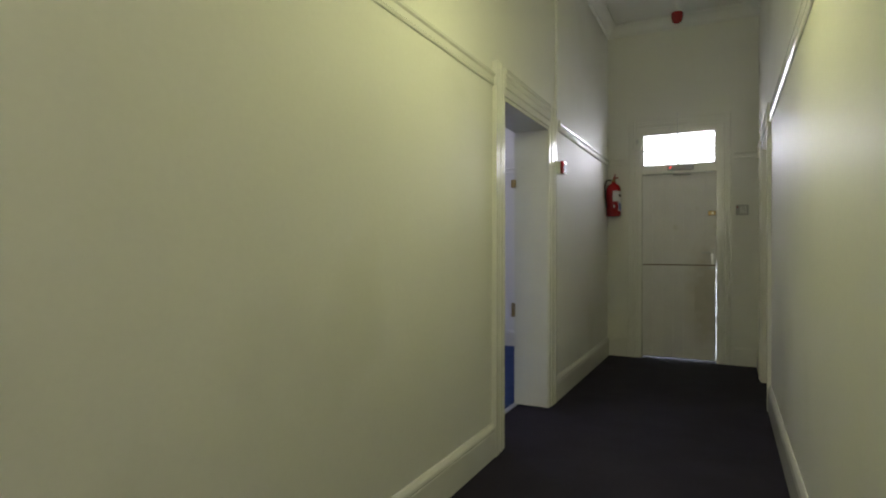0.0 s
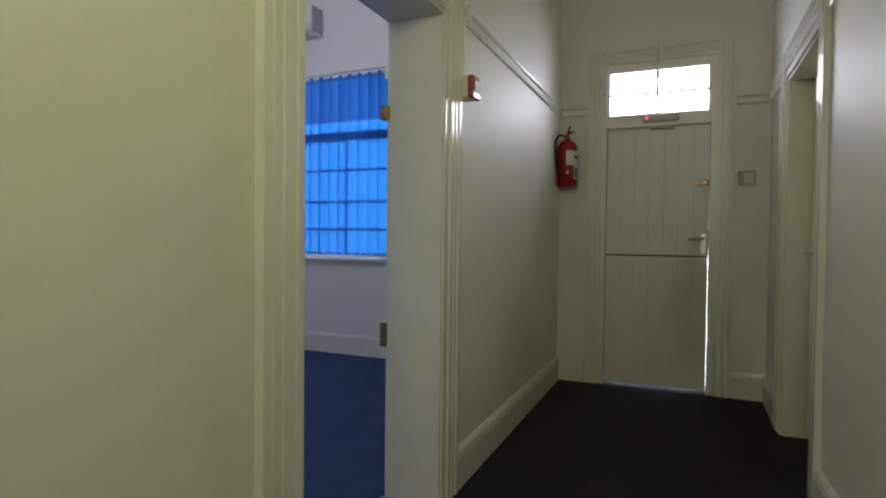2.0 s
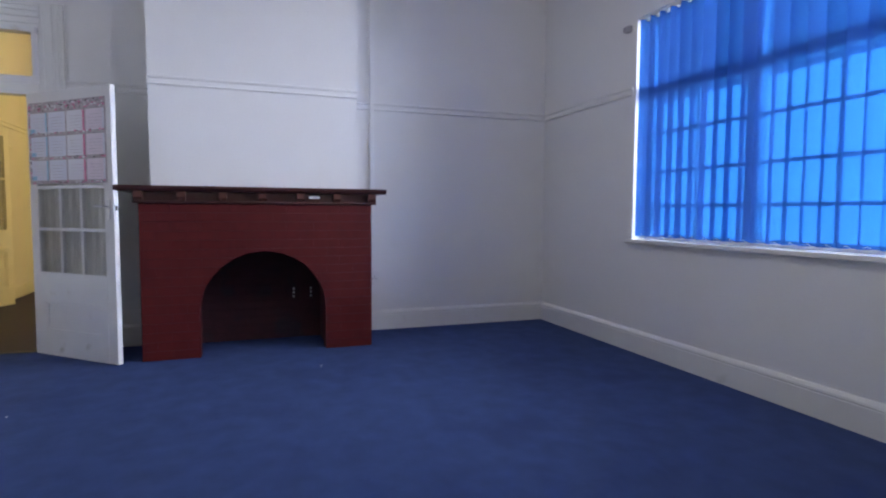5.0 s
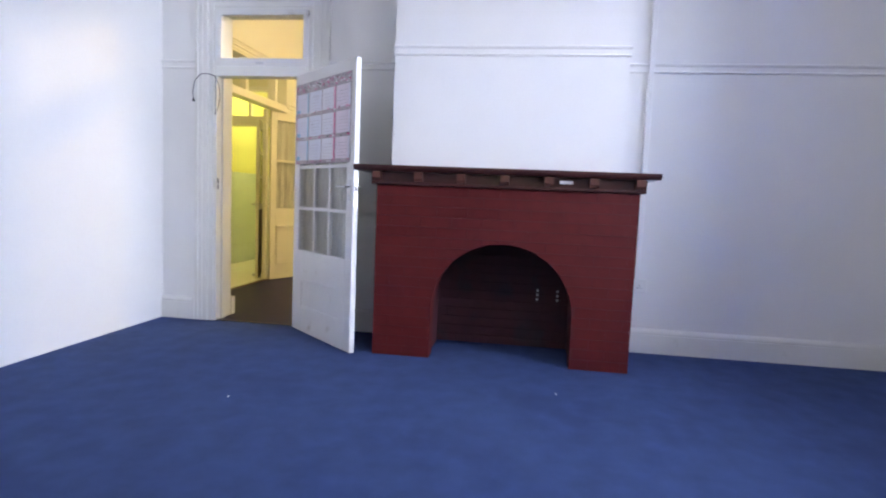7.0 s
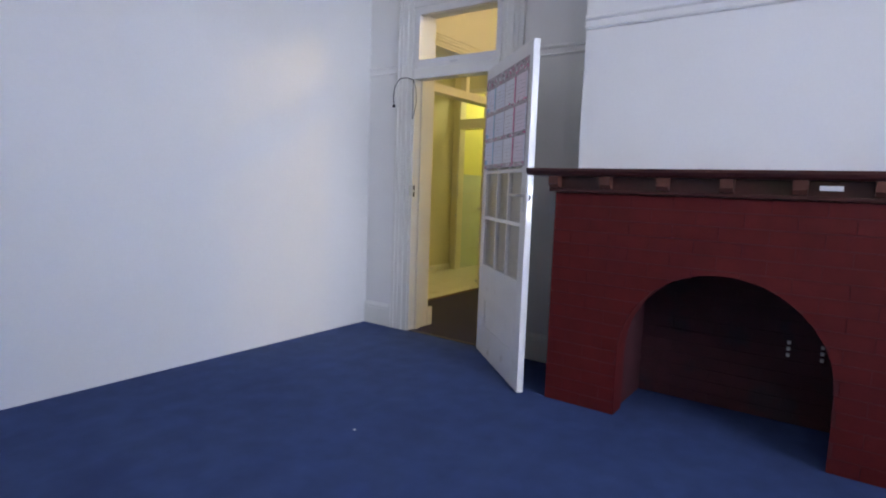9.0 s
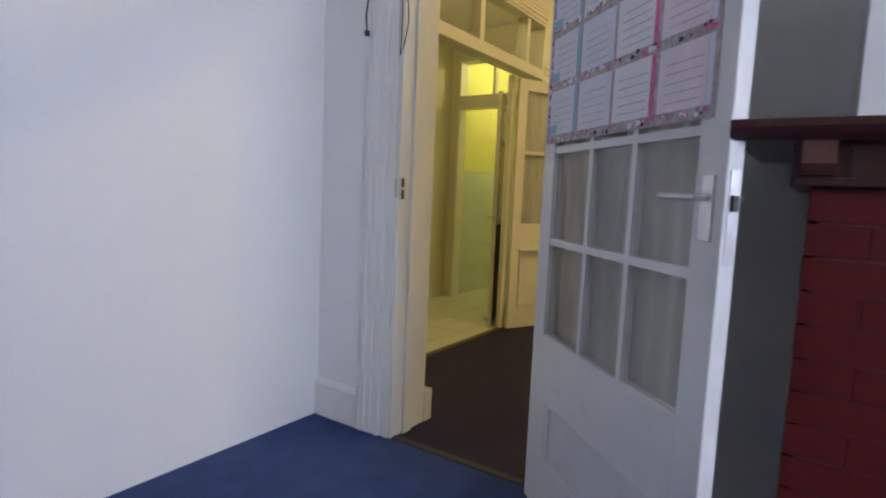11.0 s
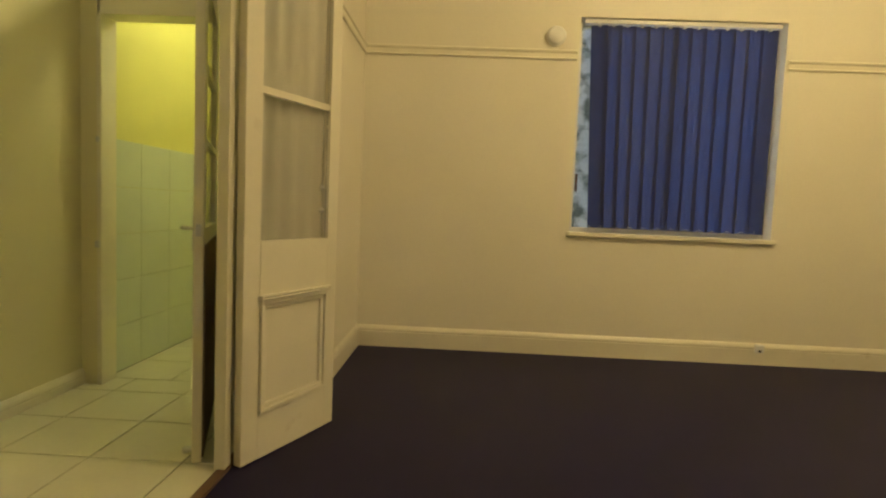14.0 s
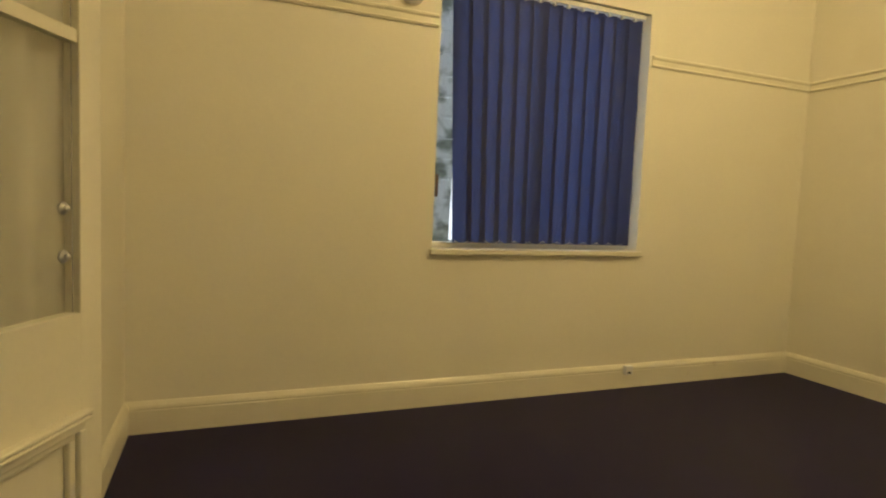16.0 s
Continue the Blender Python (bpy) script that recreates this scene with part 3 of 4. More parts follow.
# ---- the back door of the corridor ----
def back_door():
    root = new("door_back")
    structure(root, "worn white two-part stable door of vertical boards", "door")
    x0, x1 = 0.385, 1.155
    n = 7
    w = (x1 - x0) / n
    for z0, z1, cut in ((0.022, 1.066, 0.002), (1.078, 2.10, 0.0)):
        for i in range(n):
            bm = bmesh.new()
            add_box(bm, x0 + i * w + 0.0005, x0 + (i + 1) * w - 0.0005 - (cut if i == n - 1 else 0), 7.035, 7.0495, z0, z1, bevel=0.002)
            mesh_object("plank", bm, DOOR_BACK, root)
        # Unseen backing added so that no daylight glows between the planks.
        boxes("backing", [(x0, x1 - cut, 7.0645, 7.08, z0, z1), (x0, x1 - cut, 7.05, 7.064, z0, 1.049) if z0 < 1 else (x0, x1 - cut, 7.05, 7.064, 1.095, z1)], DOOR_BACK, root)
        boxes("ledge", [(x0, x1 - cut, 7.0805, 7.10, z0 + 0.08, z0 + 0.2), (x0, x1 - cut, 7.0805, 7.10, z1 - 0.2, z1 - 0.08)], DOOR_BACK, root)
    # Unseen strips added behind the edges to stop daylight leaking past the door.
    boxes("stop", [(1.125, 1.157, 7.102, 7.13, 1.12, 2.105), (0.384, 0.42, 7.102, 7.13, 0.03, 2.105), (0.42, 1.125, 7.102, 7.13, 2.07, 2.105)], DOOR_BACK, root)
    # Dark strip standing for the shadow line between the halves; also blocks daylight.
    boxes("gap_shade_strip", [(x0, x1 - 0.004, 7.05, 7.064, 1.050, 1.094)], BROWN_WOOD, root)
    boxes("rim_lock", [(1.075, 1.15, 7.0, 7.035, 1.62, 1.67), (1.155, 1.175, 7.0, 7.03, 1.62, 1.67)], BRASS, root, bevel=0.004)
    bm = bmesh.new()
    add_lathe(bm, [(0.012, 0), (0.012, 0.02), (0.009, 0.024)], pose(1.12, 7.0, 1.645, 90, 0, 0), 12)
    mesh_object("lock_knob", bm, METAL, root)
    boxes("lock_plate", [(1.10, 1.14, 7.029, 7.035, 1.09, 1.25)], METAL, root, bevel=0.002)
    bm = bmesh.new()
    add_tube(bm, [(1.12, 7.03, 1.215), (1.12, 6.985, 1.215), (1.105, 6.975, 1.215), (1.01, 6.975, 1.21)], 0.009)
    mesh_object("lever_handle", bm, METAL, root, smooth=True)
    bm = bmesh.new()
    add_tube(bm, [(0.98, 7.03, 1.035), (0.985, 7.005, 1.03), (1.06, 7.0, 1.03), (1.10, 7.005, 1.045)], 0.006)
    add_box(bm, 1.10, 1.15, 7.01, 7.035, 1.03, 1.06)
    mesh_object("bolt", bm, METAL, root)
    bm = bmesh.new()
    add_box(bm, 0.66, 0.93, 6.955, 7.02, 2.135, 2.185, bevel=0.006)
    add_box(bm, 0.72, 0.90, 6.965, 7.03, 2.08, 2.10, bevel=0.003)
    mesh_object("magnetic_lock", bm, GREY, root)
    boxes("indicator_led", [(0.685, 0.697, 6.951, 6.956, 2.158, 2.17)], LED_RED, root)
    # frame and hinged fanlight
    f = new("door_frame_back")
    structure(f, "white painted frame of the back door with a four-pane fanlight", "door frame")
    bm = bmesh.new()
    add_sweep(bm, flutes(0.11), (0.34, 7.0, 0.001), (-1, 0, 0), (0, -1, 0), (0, 0, 1), 2.73)
    add_sweep(bm, flutes(0.11), (1.20, 7.0, 0.001), (1, 0, 0), (0, -1, 0), (0, 0, 1), 2.73)
    add_sweep(bm, flutes(0.11), (0.342, 7.0, 2.62), (0, 0, 1), (0, -1, 0), (1, 0, 0), 0.856)
    mesh_object("architrave", bm, GLOSS, f)
    boxes("jamb", [(0.34, 0.384, 6.99, 7.29, 0.001, 2.62), (1.157, 1.20, 6.99, 7.29, 0.001, 2.62), (0.384, 1.157, 7.0, 7.29, 2.105, 2.19), (0.384, 1.157, 7.0, 7.29, 2.575, 2.62)], GLOSS, f, bevel=0.003)
    boxes("fanlight_sash", [(0.384, 0.404, 7.01, 7.05, 2.19, 2.575), (1.135, 1.157, 7.01, 7.05, 2.19, 2.575), (0.404, 1.135, 7.01, 7.05, 2.19, 2.21), (0.404, 1.135, 7.01, 7.05, 2.55, 2.575), (0.756, 0.776, 7.012, 7.045, 2.21, 2.55), (0.404, 1.135, 7.015, 7.045, 2.365, 2.38)], GLOSS, f)
    g = boxes("fanlight_pane", [(0.404, 1.135, 7.028, 7.032, 2.21, 2.55)], GLASS, f)
    g.visible_shadow = False
    bm = bmesh.new()
    add_tube(bm, [(0.766, 7.0, 2.50), (0.766, 6.97, 2.58), (0.766, 6.985, 2.78)], 0.006)
    add_box(bm, 0.752, 0.78, 6.985, 7.012, 2.48, 2.53)
    mesh_object("stay", bm, METAL, f)
    bm = bmesh.new()
    add_box(bm, 0.325, 0.352, 6.96, 7.0, 2.46, 2.51, bevel=0.004)
    add_box(bm, 0.315, 0.36, 6.965, 7.0, 2.375, 2.385)
    mesh_object("catch", bm, METAL, f)


back_door()
structure(boxes("door_east", [(1.69, 1.73, 5.354, 6.206, 0.008, 2.176)], DOOR_YELLOW, bevel=0.003), "closed plain yellow-cream door in the recess", "door")
bm = bmesh.new()
add_box(bm, 1.684, 1.690, 6.10, 6.14, 1.0, 1.18)
add_tube(bm, [(1.686, 6.12, 1.13), (1.64, 6.12, 1.13), (1.64, 6.02, 1.13)], 0.009)
add_lathe(bm, [(0.014, 0), (0.014, 0.02), (0.008, 0.026)], pose(1.69, 6.0, 1.86, 0, -90, 0), 12)
mesh_object("handle", bm, METAL, bpy.data.objects["door_east"])

# daylight seen through the fanlight and under the back door
structure(boxes("backdrop_street", [(-0.3, 2.2, 8.3, 8.35, -0.3, 4.0)], DAYLIGHT), "bright daylight beyond the back door", "backdrop")
structure(boxes("backdrop_yard", [(-22, -0.6, 14.0, 14.05, -0.3, 4.0)], DAYLIGHT), "bright hazy daylight beyond the blue room window", "backdrop")
structure(boxes("backdrop_garden", [(-12.6, -12.55, 1.0, 6.0, -0.3, 5.0)], HEDGE), "garden hedge outside, bright gaps painted as pale patches", "backdrop")


# ---- windows ----
def window_blue():
    root = new("window_1")
    structure(root, "wide steel window with a middle mullion and security bars", "window")
    y0, y1 = 7.20, 7.26
    mx = -2.87
    boxes("frame", [(WX0, WX0 + 0.05, y0, y1, WZ0, WZ1), (WX1 - 0.05, WX1, y0, y1, WZ0, WZ1), (WX0 + 0.05, WX1 - 0.05, y0, y1, WZ0, WZ0 + 0.05), (WX0 + 0.05, WX1 - 0.05, y0, y1, WZ1 - 0.05, WZ1),
                    (mx - 0.05, mx + 0.05, y0 - 0.02, y1, WZ0 + 0.05, WZ1 - 0.05), (WX0 + 0.05, mx - 0.05, y0 - 0.02, y1, 2.19, 2.28), (mx + 0.05, WX1 - 0.05, y0 - 0.02, y1, 2.19, 2.28)], GLOSS, root, bevel=0.003)
    bars = []
    for a, b in ((WX0 + 0.05, mx - 0.05), (mx + 0.05, WX1 - 0.05)):
        for z in (1.27, 1.56, 1.89):
            bars.append((a, b, y0 + 0.02, y0 + 0.045, z - 0.012, z + 0.012))
        w = (b - a) / 2
        bars.append((a + w - 0.01, a + w + 0.01, y0 + 0.021, y0 + 0.044, WZ0 + 0.05, 2.19))
    boxes("glazing_bar", bars, GLOSS, root)
    for a, b in ((WX0 + 0.05, mx - 0.05), (mx + 0.05, WX1 - 0.05)):
        for z0, z1 in ((WZ0 + 0.05, 2.19), (2.28, WZ1 - 0.05)):
            p = boxes("pane", [(a, b, y0 + 0.030, y0 + 0.034, z0, z1)], GLASS, root)
            p.visible_shadow = False
    boxes("sill", [(WX0 - 0.05, WX1 + 0.05, Y_OUT - 0.045, 7.19, WZ0 - 0.03, WZ0 + 0.004)], GLOSS, root, bevel=0.006)


def window_cream():
    root = new("window_2")
    structure(root, "white louvre window in a shallow reveal", "window")
    x0, x1 = -10.28, -10.22
    boxes("frame", [(x0, x1, YW0, YW0 + 0.04, YZ0, YZ1), (x0, x1, YW1 - 0.04, YW1, YZ0, YZ1), (x0, x1, YW0 + 0.04, YW1 - 0.04, YZ0, YZ0 + 0.04), (x0, x1, YW0 + 0.04, YW1 - 0.04, YZ1 - 0.04, YZ1), (x0, x1, 3.33, 3.37, YZ0 + 0.04, YZ1 - 0.04)], GLOSS, root, bevel=0.003)
    n = 12
    h = (YZ1 - YZ0 - 0.1) / n
    for a, b in ((YW0 + 0.04, 3.33), (3.37, YW1 - 0.04)):
        for i in range(n):
            z = YZ0 + 0.05 + i * h
            bm = bmesh.new()
            add_sweep(bm, [(0, 0), (0.004, 0.001), (0.044, h + 0.012), (0.040, h + 0.012)], (x0 + 0.01, a, z), (1, 0, 0), (0, 0, 1), (0, 1, 0), b - a)
            p = mesh_object("louvre_pane", bm, GLASS, root)
            p.visible_shadow = False
            boxes("louvre_clip", [(x0 + 0.005, x1, a, a + 0.012, z + h - 0.006, z + h + 0.008)], METAL, root)
    boxes("sill", [(-10.215, -10.06, YW0 - 0.02, YW1 + 0.03, YZ0 - 0.03, YZ0 + 0.004)], GLOSS_CREAM, root, bevel=0.006)
    boxes("lever", [(-10.21, -10.19, YW0 + 0.042, YW0 + 0.06, 1.31, 1.45)], BROWN_WOOD, root, bevel=0.003)


window_blue()
window_cream()


# ---- vertical blinds ----
def vertical_blind(name, label, cloth, along, face, lo, hi, z0, z1, n, angles, slat_w=0.127, lean=0.0):
    """Hanging slats on a head rail, joined by a bead chain. along: 'x' or 'y'."""
    root = new(name)
    tagged(root, label, "window blind")
    rng = random.Random(7)
    step = (hi - lo) / n
    shared = {}
    for i in range(n):
        c = lo + (i + 0.5) * step
        ang = angles(i, n) + rng.uniform(-3, 3)
        bow = rng.choice((0.004, 0.006, 0.008))
        if bow not in shared:
            bm = bmesh.new()
            k = 6
            h = z1 - z0 - 0.03
            grid = [[bm.verts.new((-slat_w / 2 + slat_w * j / k, bow * math.sin(math.pi * j / k) + 0.004 * math.sin(2.3 * r + bow * 900), -h * r / 8)) for j in range(k + 1)] for r in range(9)]
            for r in range(8):
                for j in range(k):
                    bm.faces.new((grid[r][j], grid[r][j + 1], grid[r + 1][j + 1], grid[r + 1][j]))
            me = bpy.data.meshes.new("slat")
            bm.to_mesh(me)
            bm.free()
            me.materials.append(cloth)
            for p in me.polygons:
                p.use_smooth = True
            shared[bow] = me
        s = new("slat", shared[bow])
        s.parent = root
        tilt = lean * (1 - i / (n - 1)) ** 3
        off = 0.004 * (i % 2)
        if along == "x":
            s.matrix_local = pose(c, face + off, z1 - 0.02, 0, 0, ang) @ pose(0, 0, 0, 0, tilt, 0)
        else:
            s.matrix_local = pose(face + off, c, z1 - 0.02, 0, 0, 90 + ang) @ pose(0, 0, 0, 0, tilt, 0)
    if along == "x":
        boxes("head_rail", [(lo - 0.04, hi + 0.04, face - 0.022, face + 0.022, z1 - 0.018, z1 + 0.02)], PLASTIC, root, bevel=0.004)
    else:
        boxes("head_rail", [(face - 0.022, face + 0.022, lo - 0.06, hi + 0.03, z1 - 0.012, z1 + 0.022)], PLASTIC, root, bevel=0.004)
    bm = bmesh.new()
    for i in range(n - 1):
        a = lo + (i + 0.5) * step
        pts = []
        for k in range(7):
            u = a + step * k / 6
            z = z0 + 0.028 - 0.022 * math.sin(math.pi * k / 6)
            pts.append((u, face - 0.014, z) if along == "x" else (face + 0.014, u, z))
        add_tube(bm, pts, 0.0016, 5)
    mesh_object("bead_chain", bm, PLASTIC, root)
    for i in range(n):
        c = lo + (i + 0.5) * step
        if along == "x":
            boxes("carrier", [(c - 0.008, c + 0.008, face - 0.010, face + 0.010, z1 - 0.035, z1 - 0.018)], PLASTIC, root)
        else:
            boxes("carrier", [(face - 0.006, face + 0.012, c - 0.010, c + 0.010, z1 - 0.030, z1 - 0.012)], PLASTIC, root)
    return root


vertical_blind("vertical_blind", "sheer bright blue vertical blind drawn across the window", BLIND_SHEER, "x", 7.105, WX0 + 0.02, WX1 - 0.02, WZ0 + 0.02, WZ1 - 0.005, 19, lambda i, n: 66)
vertical_blind("vertical_blind", "dark navy vertical blind hanging slightly skewed, closed", BLIND_DENSE, "y", -10.145, YW0 + 0.098, YW1 - 0.055, YZ0 + 0.03, YZ1 - 0.025, 13, lambda i, n: -8, lean=-2.2)
tagged(boxes("blind_bracket", [(-4.08, -4.01, Y_OUT - 0.04, Y_OUT, 2.77, 2.82), (-4.075, -4.06, Y_OUT - 0.055, Y_OUT - 0.04, 2.775, 2.815)], GREY, bevel=0.003), "small grey metal blind bracket on the wall", "bracket")
tagged(boxes("pelmet_end", [(-1.69, -1.56, Y_OUT - 0.09, Y_OUT, 2.72, 2.84)], PLASTIC, bevel=0.006), "white boxed end of the old blind pelmet", "pelmet")


# ---- fireplace ----
def fireplace():
    root = new("fireplace")
    tagged(root, "dark red painted brick fireplace with an arched opening", "fireplace")
    x = -4.857
    y0, y1, top = 3.09, 4.95, 1.268
    ac, ar, spring = 4.03, 0.51, 0.362
    rng = random.Random(3)

    def arch(y):
        d = abs(y - ac)
        if d >= ar:
            return 0.0
        return spring + math.sqrt(ar * ar - d * d)

    # backing just behind the brick faces, with the arch cut out, and deep cheeks
    bm = bmesh.new()
    ys = sorted([y0 + 0.004, y1 - 0.004, ac - ar, ac + ar] + [ac + ar * math.cos(math.pi * k / 28) for k in range(1, 28)])
    xb, xd = x - 0.0012, -5.41
    for a, b in zip(ys, ys[1:]):
        za = arch(a) if ac - ar < a < ac + ar else (spring if ac - ar <= (a + b) / 2 <= ac + ar else 0)
        zb = arch(b) if ac - ar < b < ac + ar else (spring if ac - ar <= (a + b) / 2 <= ac + ar else 0)
        f = [bm.verts.new(p) for p in ((xb, a, za), (xb, b, zb), (xb, b, top), (xb, a, top))]
        bm.faces.new(f)
    mesh_object("mortar_face", bm, BRICK_JOINT, root)
    # underside of the arch and its two cheeks
    bm = bmesh.new()
    outline = [(ac - ar, 0.0), (ac - ar, spring)] + [(ac - ar * math.cos(math.pi * k / 28), spring + ar * math.sin(math.pi * k / 28)) for k in range(1, 28)] + [(ac + ar, spring), (ac + ar, 0.0)]
    lo = [bm.verts.new((x + 0.0, p, q)) for p, q in outline]
    hi = [bm.verts.new((x - 0.14, p, q)) for p, q in outline]
    for i in range(len(outline) - 1):
        bm.faces.new((lo[i], lo[i + 1], hi[i + 1], hi[i]))
    mesh_object("arch_soffit", bm, BRICK, root)
    boxes("firebox", [(xd, x - 0.13, ac - ar - 0.22, ac - ar - 0.02, 0.002, 1.0), (xd, x - 0.13, ac + ar + 0.02, ac + ar + 0.22, 0.002, 1.0), (xd - 0.008, xd, ac - 0.7, ac + 0.7, 0.002, 1.0), (xd, x - 0.13, ac - 0.7, ac + 0.7, 0.95, 1.0)], BRICK_DARK, root)
    # courses on the back of the firebox
    bm = bmesh.new()
    for r in range(13):
        for c in range(-5, 6):
            yy = ac + c * 0.225 + (0.112 if r % 2 else 0)
            a, b = max(yy - 0.107, ac - ar - 0.018), min(yy + 0.107, ac + ar + 0.018)
            if b - a > 0.03:
                add_box(bm, xd, xd + 0.006 + rng.uniform(0, 0.003), a, b, r * 0.0745 + 0.006, r * 0.0745 + 0.068)
    mesh_object("firebox_courses", bm, BRICK_DARK, root)
    # side returns
    for ya, yb in ((y0 + 0.004, y0 + 0.02), (y1 - 0.02, y1 - 0.004)):
        boxes("mortar_side", [(-5.497, xb, ya, yb, 0.001, top)], BRICK_JOINT, root)
    # the bricks of the front, one by one
    rows = 17
    ch = top / rows
    bl, j, jv = 0.2255, 0.005, 0.0016
    for r in range(rows):
        z0, z1 = r * ch + j / 2, (r + 1) * ch - j / 2
        start = y0 - (bl / 2 if r % 2 else 0)
        k = 0
        while start + k * bl < y1 - 0.01:
            a = max(start + k * bl + (jv / 2 if start + k * bl > y0 else 0), y0)
            b = min(start + (k + 1) * bl - jv / 2, y1)
            k += 1
            if z0 < spring + 0.02:  # beside the straight jambs of the opening
                if a >= ac - ar and b <= ac + ar:
                    continue
                if a < ac - ar < b:
                    b = ac - ar
                if a < ac + ar < b:
                    a = ac + ar
            if b - a < 0.02:
                continue
            n = 12
            cols = [a + (b - a) * i / n for i in range(n + 1)]
            low = [max(z0, arch(c)) for c in cols]
            if all(q >= z1 - 0.004 for q in low):
                continue
            proud = rng.uniform(0.0, 0.0016)
            # keep the run of columns whose foot lies under the brick's top
            keep = [i for i in range(n + 1) if low[i] < z1 - 0.002]
            i0, i1 = keep[0], keep[-1]
            if i1 - i0 < 1:
                continue
            if any(low[i] > z0 for i in keep):
                front = [(cols[i], low[i]) for i in range(i0, i1 + 1)] + [(cols[i1], z1), (cols[i0], z1)]
            else:
                front = [(a, z0), (b, z0), (b, z1), (a, z1)]
            bm = bmesh.new()
            c = 0.0012
            my, mz = sum(p for p, _ in front) / len(front), sum(q for _, q in front) / len(front)
            back = [bm.verts.new((x - 0.012, p, q)) for p, q in front]
            mid = [bm.verts.new((x - 0.003 + proud, p, q)) for p, q in front]
            fore = [bm.verts.new((x + proud, p + (c if p < my else -c), q + (c if q < mz else -c))) for p, q in front]
            m = len(front)
            for i in range(m):
                bm.faces.new((back[i], back[(i + 1) % m], mid[(i + 1) % m], mid[i]))
                bm.faces.new((mid[i], mid[(i + 1) % m], fore[(i + 1) % m], fore[i]))
            bm.faces.new(fore)
            mesh_object("brick", bm, BRICK, root)
        # bricks of the two side returns
        for side, ys0 in (("l", y0), ("r", y1)):
            sx = x - (0.11 if r % 2 else 0.0)
            q = 0
            while sx - q * bl > -5.49:
                b2, a2 = min(sx - q * bl - j / 2, x - 0.014), max(sx - (q + 1) * bl + j / 2, -5.497)
                q += 1
                if b2 - a2 < 0.03:
                    continue
                bm = bmesh.new()
                e = rng.uniform(0, 0.003)
                add_box(bm, a2, b2, *((ys0 - e, ys0 + 0.012) if side == "l" else (ys0 - 0.012, ys0 + e)), z0, z1, bevel=0.0)
                mesh_object("brick", bm, BRICK, root)
    # mantel shelf with blocks under it
    bm = bmesh.new()
    add_sweep(bm, [(0, 0), (0.13, 0), (0.145, 0.012), (0.152, 0.026), (0.152, 0.042), (0.0, 0.042)], (-4.915, 2.935, 1.362), (1, 0, 0), (0, 0, 1), (0, 1, 0), 2.13)
    add_box(bm, -5.0, -4.915, 2.935, 5.065, 1.362, 1.404)
    add_box(bm, -5.497, -5.0, 2.935, 3.158, 1.362, 1.404)
    add_box(bm, -5.497, -5.0, 4.852, 5.065, 1.362, 1.404)
    mesh_object("mantel_shelf", bm, MANTEL, root)
    bm = bmesh.new()
    add_box(bm, -5.497, -4.852, 3.05, 3.157, 1.27, 1.361)
    add_box(bm, -5.497, -4.852, 4.853, 4.99, 1.27, 1.361)
    add_box(bm, -4.998, -4.845, 3.157, 4.853, 1.27, 1.361)
    add_box(bm, -4.998, -4.825, 3.06, 4.98, 1.27, 1.288, bevel=0.004)
    mesh_object("frieze", bm, MANTEL, root)
    for i in range(7):
        yy = 3.07 + i * (4.97 - 3.07 - 0.06) / 6
        bm = bmesh.new()
        add_sweep(bm, [(0, 0), (0.035, 0.0), (0.055, 0.02), (0.055, 0.066), (0, 0.066)], (-4.845, yy, 1.295), (1, 0, 0), (0, 0, 1), (0, 1, 0), 0.06)
        mesh_object("dentil_block", bm, DENTIL, root)
    return root


fireplace()
for i, (yy, zz) in enumerate(((4.31, 0.40), (4.47, 0.40))):
    r = new("terminal_strip")
    tagged(r, "small row of white wire connectors on the fireback", "connector", group="wire connectors in the fireplace")
    for k in range(3):
        boxes("terminal", [(-5.402, -5.384, yy - 0.009, yy + 0.009, zz + k * 0.036 - 0.010, zz + k * 0.036 + 0.010)], LABEL_WHITE, r, bevel=0.004)
for yy, w, xx in ((3.55, 0.17, -4.80), (3.88, 0.14, -4.79), (4.22, 0.20, -4.82)):
    tagged(boxes("paper_scrap", [(xx - 0.06, xx + 0.02, yy, yy + w, 1.4045, 1.408)], LABEL_WHITE), "scrap of white paper lying on the mantel", "paper", group="paper scraps on the mantel")
tagged(boxes("price_label", [(-4.8245, -4.8205, 4.40, 4.49, 1.315, 1.338)], LABEL_WHITE), "small white sticker on the mantel frieze", "sticker")


# ---- the open glazed door of the blue room ----
def panel_frame(bm, a, b, z0, z1, y, out, w=0.03):
    """Raised moulding round a sunk panel on a leaf in its own x, z plane."""
    for x0, x1, q0, q1 in ((a, b, z0, z0 + w), (a, b, z1 - w, z1), (a, a + w, z0 + w, z1 - w), (b - w, b, z0 + w, z1 - w)):
        add_box(bm, x0, x1, min(y, y + out), max(y, y + out), q0, q1, bevel=0.004)


def lever(bm, x, y, z, out, turn):
    add_box(bm, x - 0.02, x + 0.02, min(y, y + out * 0.006), max(y, y + out * 0.006), z - 0.10, z + 0.05, bevel=0.002)
    add_tube(bm, [(x, y, z), (x, y + out * 0.045, z), (x + turn * 0.02, y + out * 0.05, z), (x + turn * 0.11, y + out * 0.05, z)], 0.008)


